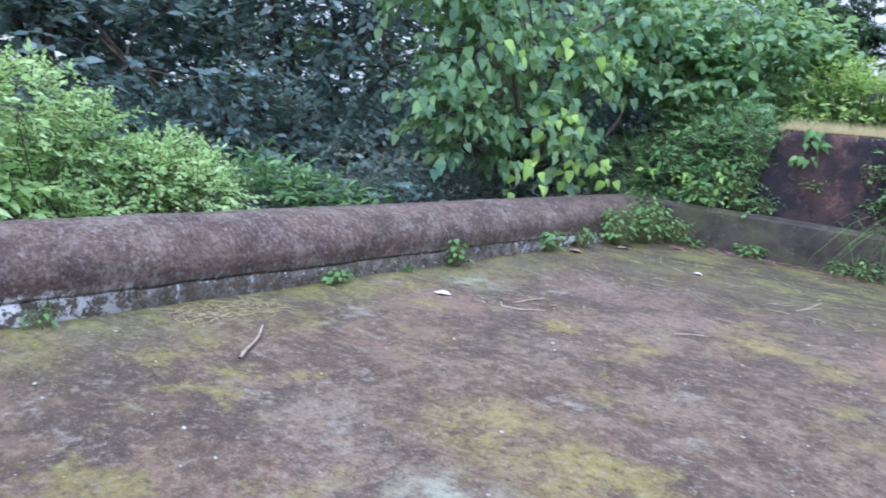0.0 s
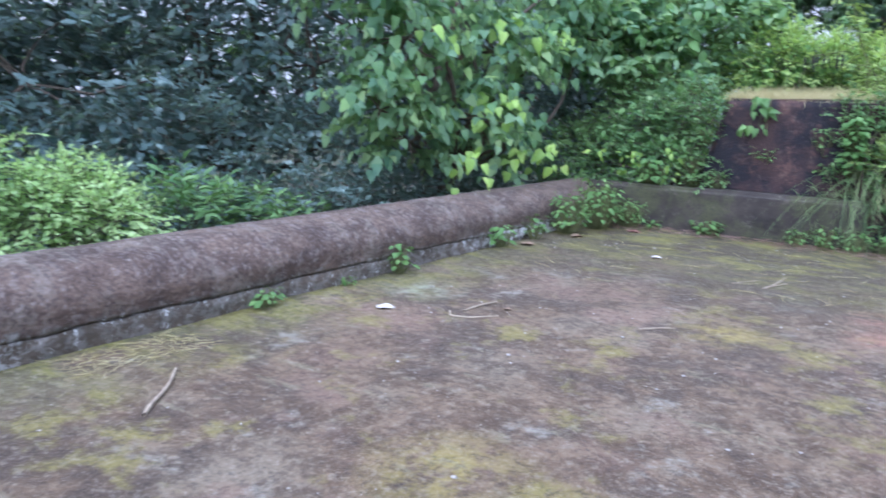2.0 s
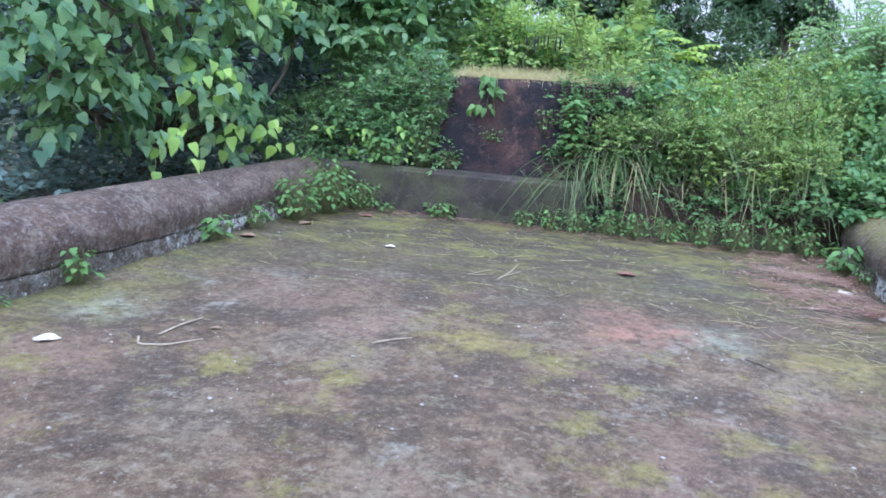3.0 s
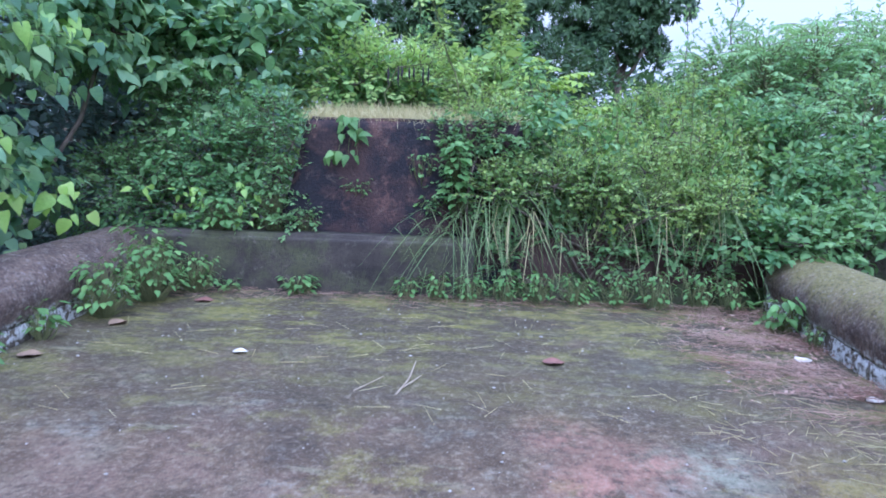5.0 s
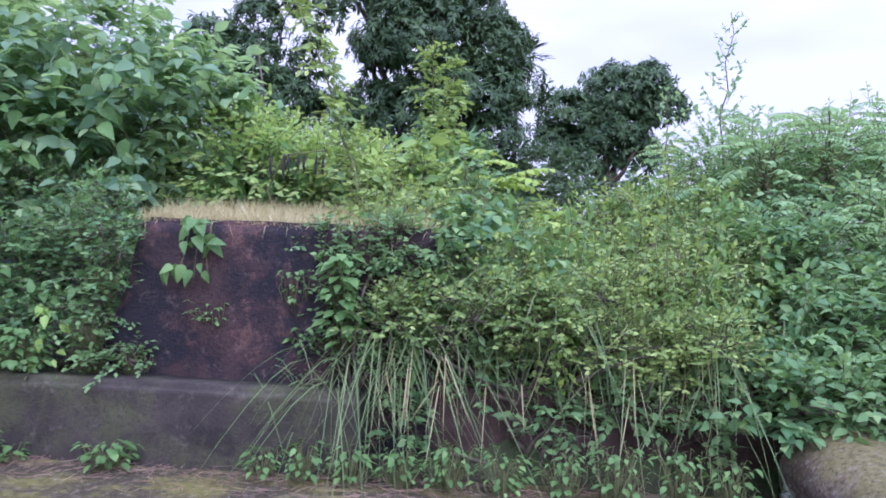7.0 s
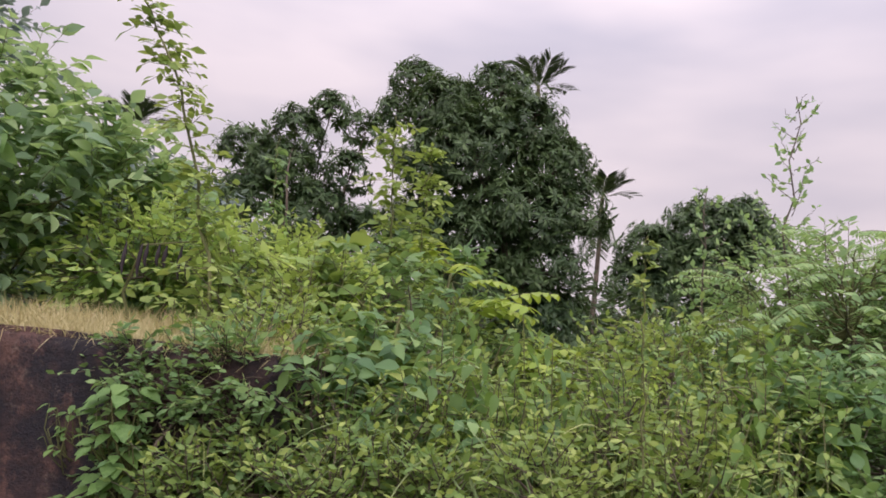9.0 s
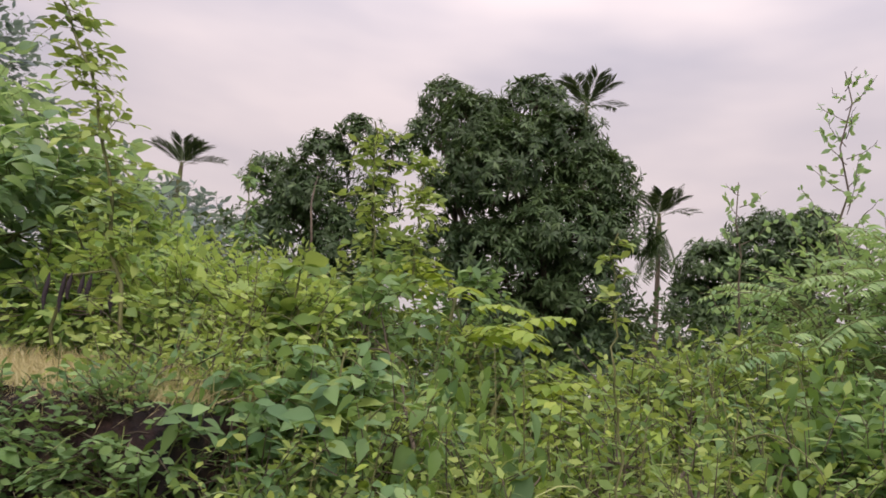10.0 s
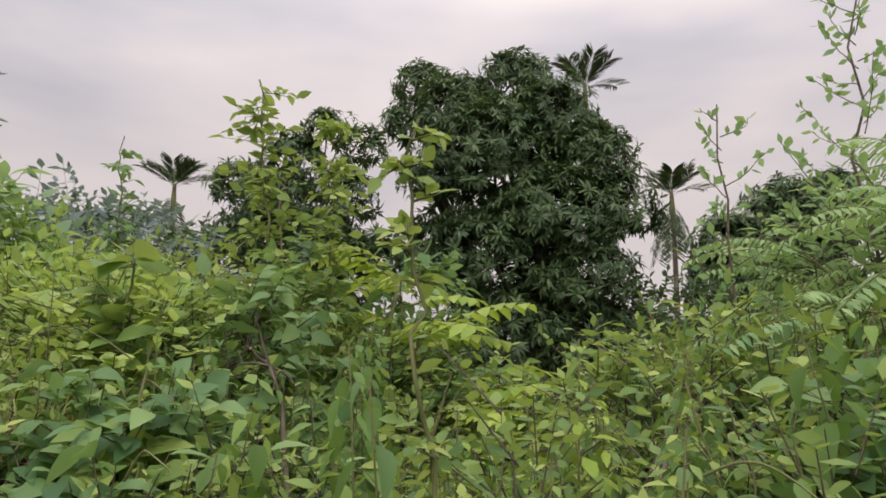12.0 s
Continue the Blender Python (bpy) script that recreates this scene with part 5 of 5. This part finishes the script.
bush("far_tree", 104, (-8.6, 13.2, 0.2), [(-10.3, 14.0, 5.7, 0.8, 0.9, 0.6), (-8.9, 14.0, 5.5, 0.8, 0.9, 0.6), (-8.6, 13.4, 3.4, 1.8, 1.2, 1.2), (-6.4, 13.0, 3.8, 1.4, 1.2, 1.2), (-4.4, 12.4, 3.8, 1.4, 1.2, 1.2)],
     1000, 8, 0.22, OVAL, LEAF_MANGO, "dark round-topped tree far off", "tree", twig=0.36, trunk_r=0.2, inner=0.6, crown="crown")
bush("undergrowth", 105, (3.0, 7.6, 0.2), [(4.8, 10.6, 2.7, 0.7, 0.6, 0.6), (5.6, 11.0, 2.3, 0.7, 0.6, 0.6), (1.0, 7.5, 0.9, 1.5, 0.8, 0.8), (3.2, 8.0, 0.8, 1.5, 0.8, 0.7), (5.4, 8.0, 1.0, 1.5, 0.9, 0.9), (7.4, 7.5, 1.2, 1.6, 1.0, 1.1), (-1.6, 7.0, 1.3, 1.6, 0.9, 1.2), (9.5, 8.0, 1.4, 1.6, 1.0, 1.2)],
     1500, 8, 0.13, OVAL, LEAF_MANGO, "dense undergrowth below the trees", "undergrowth", twig=0.4, inner=0.55)
rngw = np.random.default_rng(106)
wood_balls = []
for k in range(44):
    a = radians(-30 + 240 * k / 43)
    rr = 24 + 8 * rngw.random()
    wood_balls.append((2 + rr * math.cos(a), 2 + rr * math.sin(a), 1.3 + rngw.random(), 2.8, 2.8, 2.0 + 0.8 * rngw.random()))
woods = bush("far_woods", 107, (2, 34, -0.35), wood_balls, 5200, 7, 0.6, OVAL, LEAF_MANGO, "distant belt of dark woods", "woods", twig=0.9, inner=0.6, limbs=False, twig_r=0.01)
tagged(woods, kind="stuff")


def areca(seed, base, top_z, size, label, skirt=0):
    rng = np.random.default_rng(seed)
    x, y, z0 = base
    ob = thing("areca_palm", base, label, "palm", "areca palms")
    g = Geo()
    t = np.linspace(0, 1, 14)
    tube(g, np.stack([x + 0.15 * np.sin(t * 2), np.full(14, y), z0 - 0.2 + (top_z - z0) * t], -1), np.linspace(0.11, 0.07, 14), 8)
    part("trunk", g.mesh("areca_trunk", base), BARK, ob, smooth=True)
    top = np.array([x + 0.15 * math.sin(2), y, top_z - 0.2])
    g = Geo()
    tube(g, [top - (0, 0, 0.9), top - (0, 0, 0.4), top + (0, 0, 0.15)], (0.075, 0.095, 0.05), 8)
    part("crownshaft", g.mesh("areca_crownshaft", base), STEM, ob, smooth=True)
    for k in range(9 + skirt):
        g = Geo()
        a = k * 2.4 + rng.random() * 0.5
        rise = 2.4 - 0.22 * k if k < 9 else -1.6
        rib = Geo()
        pinnate(g, rib, rng, top - np.array([0, 0, 0.12 * max(0, k - 8)]), np.array([math.cos(a), math.sin(a), rise]), size * (0.85 + 0.3 * rng.random()), 38, size * 0.4, flat_leaf(0.07, 0.4, 0.25), 0.32, 0.4 if k < 9 else -0.4)
        frond = part("frond", g.mesh("areca_frond", base), LEAF_PALM, ob)
        part("midrib", rib.mesh("areca_midrib", base), STEM, frond)


areca(111, (1.95, 22.5, 0.0), 11.9, 1.55, "slender areca palm behind the mango tree")
areca(112, (4.5, 23.7, 0.0), 8.3, 1.45, "shorter areca palm behind the mango tree", 4)
areca(113, (-12.1, 19.6, 0.0), 8.9, 1.5, "slender areca palm far off against the sky", 3)

# --- weeds at the foot of the walls ---
WEED_MESHES = []
for s in (BROAD, leaf_shape(0.7, 0.45, fold=0.1, droop=0.2, fine=True)):
    g = Geo()
    scatter(g, s, np.zeros((1, 3)), np.array([[1.0, 0, 0]]), np.array([[0, 0, 1.0]]), 1.0)
    me = g.mesh("weed_leaf")
    me.materials.append(LEAF_WEED_ONE)
    WEED_MESHES.append(me)


def weed(seed, x, y, z, radius, height, count, leaf, label="leafy green weed growing at the foot of the wall", lean=(0, 0)):
    rng = np.random.default_rng(seed)
    ob = thing("weed", (x, y, z), label, "weed", "weeds along the walls")
    g = Geo()
    rows = []
    for k in range(int(count * 2.4)):
        a = rng.random() * 6.283
        r = radius * (0.25 + 0.75 * rng.random())
        tip = np.array([x + math.cos(a) * r + lean[0] * height, y + math.sin(a) * r + lean[1] * height, z + height * (0.25 + 0.75 * rng.random())])
        limb(rng, (x + math.cos(a) * 0.02, y + math.sin(a) * 0.02, z - 0.02), tip, 0.004, 0.002, g, 0.12, 4, 4)
        d = np.array([math.cos(a), math.sin(a), -0.1 - 0.3 * rng.random()])
        rows.append((tip, d, unit(np.array([math.cos(a) * 0.3 + lean[0], math.sin(a) * 0.3 + lean[1], 1.0]) + rng.normal(size=3) * 0.2), leaf * (0.4 + 0.6 * rng.random())))
    part("stem", g.mesh("weed_stem", (x, y, z)), STEM, ob, kind="stuff")
    single_leaves(ob, WEED_MESHES, rows)
    return ob


WEEDS = [(0.06, -7.58, 0.10, 0.14, 12, 0.07), (0.06, -5.46, 0.12, 0.16, 16, 0.08), (0.06, -3.99, 0.13, 0.26, 18, 0.09), (0.05, -4.6, 0.07, 0.08, 9, 0.05), (0.05, -2.35, 0.14, 0.24, 18, 0.10),
         (0.08, -1.7, 0.13, 0.26, 18, 0.10), (0.18, -1.05, 0.26, 0.45, 60, 0.09), (0.3, -0.5, 0.3, 0.5, 70, 0.09), (0.55, -0.12, 0.24, 0.35, 50, 0.07), (0.12, -0.15, 0.3, 0.6, 60, 0.1), (0.82, -0.02, 0.09, 0.12, 10, 0.08), (1.47, -0.02, 0.17, 0.19, 34, 0.085),
         (2.45, -0.03, 0.13, 0.18, 20, 0.08), (2.72, -0.04, 0.15, 0.24, 26, 0.08), (3.0, -0.04, 0.16, 0.24, 28, 0.08), (3.32, -0.05, 0.16, 0.26, 28, 0.08), (3.62, -0.05, 0.18, 0.28, 32, 0.08), (3.95, -0.06, 0.18, 0.26, 32, 0.08),
         (4.3, -0.06, 0.16, 0.3, 28, 0.08), (4.65, -0.08, 0.18, 0.34, 30, 0.08), (5.0, -0.1, 0.18, 0.34, 30, 0.08), (5.3, -0.12, 0.16, 0.3, 26, 0.09), (5.48, -0.72, 0.16, 0.3, 24, 0.12), (5.55, -1.15, 0.09, 0.18, 16, 0.05), (0.05, -8.3, 0.1, 0.08, 10, 0.04)]
for i, (x, y, r, h, c, l) in enumerate(WEEDS):
    if x > 2.0 and y > -0.2:
        h, c, l = h * 1.05, int(c * 0.95), l * 0.85
    weed(200 + i, x, y, 0.0, r, h, c, l)

# plants rooted in cracks of the wall block
trail = thing("trailing_creeper", (1.85, 0.36, 1.58), "broad-leaved creeper trailing down the dark wall block", "creeper")
g = Geo()
for k, x in enumerate((1.78, 1.86, 1.93)):
    tube(g, [(x, 0.36, 1.6), (x + 0.02, 0.30, 1.5), (x - 0.01, 0.31, 1.36), (x - 0.05 + 0.03 * k, 0.31, 1.2)], (0.005, 0.004, 0.003, 0.002), 5)
part("stem", g.mesh("creeper_stem", (1.85, 0.36, 1.58)), STEM, trail)
hanging_leaves(trail, 250, [(1.86, 0.40, 1.45, 0.10, 0.03, 0.12), (1.80, 0.40, 1.22, 0.15, 0.03, 0.06)], 30, [BROAD_HEART], 0.105, (0.0, -0.95, 0.3), LEAF_WEED_ONE, 0.8)
weed(251, 1.16, 0.30, 0.72, 0.14, 0.22, 22, 0.06, "small-leaved plant rooted in the wall block", (0, -0.3))
weed(252, 1.26, 0.32, 1.05, 0.12, 0.2, 18, 0.06, "small-leaved plant rooted in the wall block", (0, -0.3))
weed(253, 0.75, 0.25, 0.55, 0.2, 0.3, 24, 0.1, "light green plant on the ledge", (0, -0.3))
weed(242, 1.92, 0.45, 0.85, 0.14, 0.2, 22, 0.05, "small pale-leaved plant rooted in the wall block", (0, -0.3))
weed(243, 2.52, 0.45, 1.0, 0.13, 0.3, 24, 0.06, "small-leaved creeper on the wall block", (0, -0.3))
weed(244, 2.6, 0.44, 0.7, 0.12, 0.2, 20, 0.06, "small-leaved creeper on the wall block", (0, -0.3))
weed(245, 2.85, 0.36, 1.0, 0.12, 0.42, 30, 0.12, "trailing broad-leaved creeper on the wall", (0, -0.35))
weed(246, 2.88, 0.34, 0.75, 0.12, 0.3, 26, 0.12, "trailing broad-leaved creeper on the wall", (0, -0.35))
weed(247, 1.42, 0.4, 0.5, 0.16, 0.24, 34, 0.05, "small-leaved plant on the ledge", (0, -0.2))
weed(248, 1.15, 0.36, 0.5, 0.16, 0.26, 34, 0.05, "small-leaved plant on the ledge", (0, -0.2))
weed(249, 0.62, 0.3, 0.48, 0.16, 0.36, 26, 0.10, "light green plant on the ledge", (0, -0.3))

# --- litter on the slab ---
def stick(name, pts, r, label, material_=None, group="sticks on the slab"):
    g = Geo()
    pts = np.array(pts, dtype=float)
    k = np.linspace(0, 1, 14)
    tt = np.linspace(0, 1, len(pts))
    line = np.stack([np.interp(k, tt, pts[:, i]) for i in range(3)], -1)
    line[1:-1] = (line[:-2] + line[1:-1] * 2 + line[2:]) / 4
    tube(g, line, np.linspace(r, r * 0.6, 14), 7)
    base = pts[0] * np.array([1, 1, 0])
    ob = part(name, g.mesh(name, base), material_ or STICK, smooth=True)
    ob.location = base
    return tagged(ob, label, "stick", group)


stick("stick", [(1.07, -7.0, 0.012), (1.0, -6.93, 0.014), (0.86, -6.74, 0.016), (0.67, -6.57, 0.012)], 0.011, "crooked dry stick lying on the slab")
stick("twig", [(1.17, -4.63, 0.008), (1.18, -4.44, 0.012), (1.21, -4.27, 0.008)], 0.008, "thin pale twig lying on the slab")
stick("twig", [(1.10, -4.70, 0.008), (1.17, -4.80, 0.01), (1.30, -4.75, 0.01), (1.42, -4.58, 0.008)], 0.007, "thin curved pale twig lying on the slab")
stick("twig", [(2.64, -2.46, 0.006), (2.69, -2.2, 0.01), (2.70, -1.85, 0.006)], 0.007, "thin forked twig lying on the slab")
stick("twig", [(2.67, -2.33, 0.006), (2.72, -2.22, 0.01), (2.76, -2.1, 0.006)], 0.005, "short thin twig lying on the slab")
stick("twig", [(4.35, -3.54, 0.006), (4.42, -3.6, 0.01), (4.49, -3.68, 0.006)], 0.006, "dark twig lying on the slab", BARK)
stick("twig", [(2.28, -4.23, 0.006), (2.38, -4.12, 0.01), (2.46, -4.05, 0.006)], 0.006, "thin pale twig lying on the slab")
stick("twig", [(2.39, -2.42, 0.006), (2.46, -2.3, 0.009), (2.53, -2.15, 0.006)], 0.004, "short thin twig lying on the slab")
stick("twig", [(0.77, -8.4, 0.006), (0.9, -8.37, 0.009), (1.02, -8.36, 0.006)], 0.005, "short pale twig lying on the slab")


def fallen_leaf(x, y, size, turn, mat, label, curl=0.35):
    g = Geo()
    v = []
    k = 9
    for i in range(k):
        t = i / (k - 1)
        w = 0.42 * math.sin(math.pi * min(1, t * 1.02 + 0.03)) ** 0.7
        for s in (-1, -0.5, 0, 0.5, 1):
            v.append((t - 0.5, s * w, curl * 0.3 * (s * s) * w * 2 + curl * 0.35 * (t - 0.5) ** 2 + 0.02 * math.sin(t * 9 + s * 3)))
    v = np.array(v) * size
    v[:, 2] += 0.006 - v[:, 2].min()
    idx = (np.arange(k - 1)[:, None] * 5 + np.arange(4)[None]).ravel()
    c, s = math.cos(turn), math.sin(turn)
    v[:, :2] = v[:, :2] @ np.array([[c, s], [-s, c]])
    low = v + np.array([0, 0, -0.003])
    n = len(v)
    q = np.stack([idx, idx + 5, idx + 6, idx + 1], -1)
    g.add(np.concatenate([v, low]), [q, q[:, ::-1] + n])
    ob = part("fallen_leaf", g.mesh("fallen_leaf"), mat, smooth=True)
    ob.location = (x, y, 0)
    tagged(ob, label, "leaf", "fallen leaves")


fallen_leaf(0.71, -4.93, 0.136, 0.6, PALE_LEAF, "curled bleached leaf lying on the slab")
fallen_leaf(1.52, -1.81, 0.102, 0.3, PALE_LEAF, "curled pale leaf with a dark edge on the slab", 0.6)
fallen_leaf(3.61, -1.74, 0.150, 0.1, RED_LEAF, "red-brown dry leaf on the slab")
fallen_leaf(0.22, -2.05, 0.150, 0.4, BROWN_LEAF, "curled brown leaf beside the parapet")
fallen_leaf(0.40, -1.25, 0.150, 1.0, BROWN_LEAF, "curled brown leaf beside the parapet", 0.6)
fallen_leaf(0.75, -0.45, 0.163, 0.2, RED_LEAF, "red-brown dry leaf below the ledge")
fallen_leaf(5.35, -1.45, 0.136, 0.9, PALE_LEAF, "bleached leaf on the litter by the parapet")
fallen_leaf(5.45, -2.2, 0.109, 0.2, PALE_LEAF, "bleached leaf by the parapet")
fallen_leaf(1.38, -4.39, 0.06, 0.2, BROWN_LEAF, "small brown leaf on the slab")

rng = np.random.default_rng(301)
g = Geo()
n = 420
px, py = 0.2 + 5.2 * rng.random(n), -9.5 + 9.3 * rng.random(n)
ico = np.array([(1, 0, 0), (-1, 0, 0), (0, 1, 0), (0, -1, 0), (0, 0, 1), (0, 0, -1)], dtype=float)
itri = np.array([(0, 2, 4), (2, 1, 4), (1, 3, 4), (3, 0, 4), (2, 0, 5), (1, 2, 5), (3, 1, 5), (0, 3, 5)])
for x, y in zip(px, py):
    s = 0.004 + 0.009 * rng.random() ** 3
    g.add(ico * s * (0.7 + 0.6 * rng.random((6, 3))) * np.array([1.2, 1, 0.6]) + np.array([x, y, 0.006]), [itri])
tagged(part("pebbles", g.mesh("pebbles"), STONE), "scattered tiny pale stones on the slab", "pebbles", kind="stuff")


def patchy(x, y):
    """Where litter has gathered: uneven islands."""
    return np.array([noise.noise(Vector((a * 3.2, b * 3.2, 5.0))) + 0.5 * noise.noise(Vector((a * 9, b * 9, 2.0))) > -0.12 for a, b in zip(x, y)])


def straw_on_floor(name, seed, count, xs, ys, length, mat, label, lift=0.02, pattern=None):
    r = np.random.default_rng(seed)
    x = xs[0] + (xs[1] - xs[0]) * r.random(count)
    y = ys[0] + (ys[1] - ys[0]) * r.random(count)
    if pattern:
        keep = pattern(x, y, r)
        x, y = x[keep], y[keep]
        count = len(x)
    a = r.random(count) * 6.283
    p = np.stack([x, y, 0.008 + lift * r.random(count)], -1)
    d = np.stack([np.cos(a), np.sin(a), 0.08 * r.random(count)], -1)
    g = Geo()
    twigs(g, p, p + d * (length * (0.4 + 0.9 * r.random(count)))[:, None], 0.0016)
    tagged(part(name, g.mesh(name), mat), label, "litter", kind="stuff")


straw_on_floor("dry_straw", 311, 5600, (4.5, 5.6), (-2.6, -0.1), 0.16, DRY, "reddish dry straw heaped beside the parapet", 0.05, lambda x, y, r: patchy(x, y) & ((x - 4.4) / 1.2 + r.random(len(x)) * 0.5 > 0.45 + 0.25 * np.abs(y + 1.3)))
straw_on_floor("wall_litter", 312, 1500, (0.3, 5.5), (-0.45, 0.03), 0.13, DRY, "reddish plant litter along the ledge", 0.03, lambda x, y, r: r.random(len(x)) < 1.1 + y * 2.6)
straw_on_floor("loose_straw", 313, 90, (0.4, 5.3), (-3.0, -0.3), 0.2, STRAW, "loose pale straws on the slab", 0.01)
straw_on_floor("moss_straw", 314, 240, (0.12, 0.5), (-6.95, -6.2), 0.1, STRAW, "small heap of dry straw by the parapet", 0.02)
straw_on_floor("pale_straw", 315, 90, (4.3, 5.2), (-3.3, -2.3), 0.13, STRAW, "scattered pale straw on the slab", 0.01)

n = 380
lx, ly = 4.6 + 1.0 * rng.random(n) ** 0.7, -2.3 + 2.3 * rng.random(n)
g = Geo()
scatter(g, OVAL, np.stack([lx, ly, 0.008 + 0.05 * rng.random(n) * smooth(4.6, 5.5, lx)], -1), rng.normal(size=(n, 3)) * np.array([1, 1, 0.2]), np.array([0, 0, 1.0]) + rng.normal(size=(n, 3)) * 0.3, 0.02 + 0.03 * rng.random(n))
tagged(part("leaf_litter", g.mesh("leaf_litter"), DRY), "brown leaf litter in the corner by the parapet", "litter", kind="stuff")

bm = bmesh.new()
bmesh.ops.create_cube(bm, size=1.0, matrix=Matrix.Translation((-0.06, -8.3, 0.118)) @ Matrix.Diagonal((0.22, 0.46, 0.02, 1)))
bmesh.ops.bevel(bm, geom=bm.edges[:], offset=0.004, segments=1, affect="EDGES")
me = bpy.data.meshes.new("drain_board")
bm.to_mesh(me)
bm.free()
tagged(part("drain_board", me, BOARD), "dark rotten board over the drain hole", "board", kind="structure")
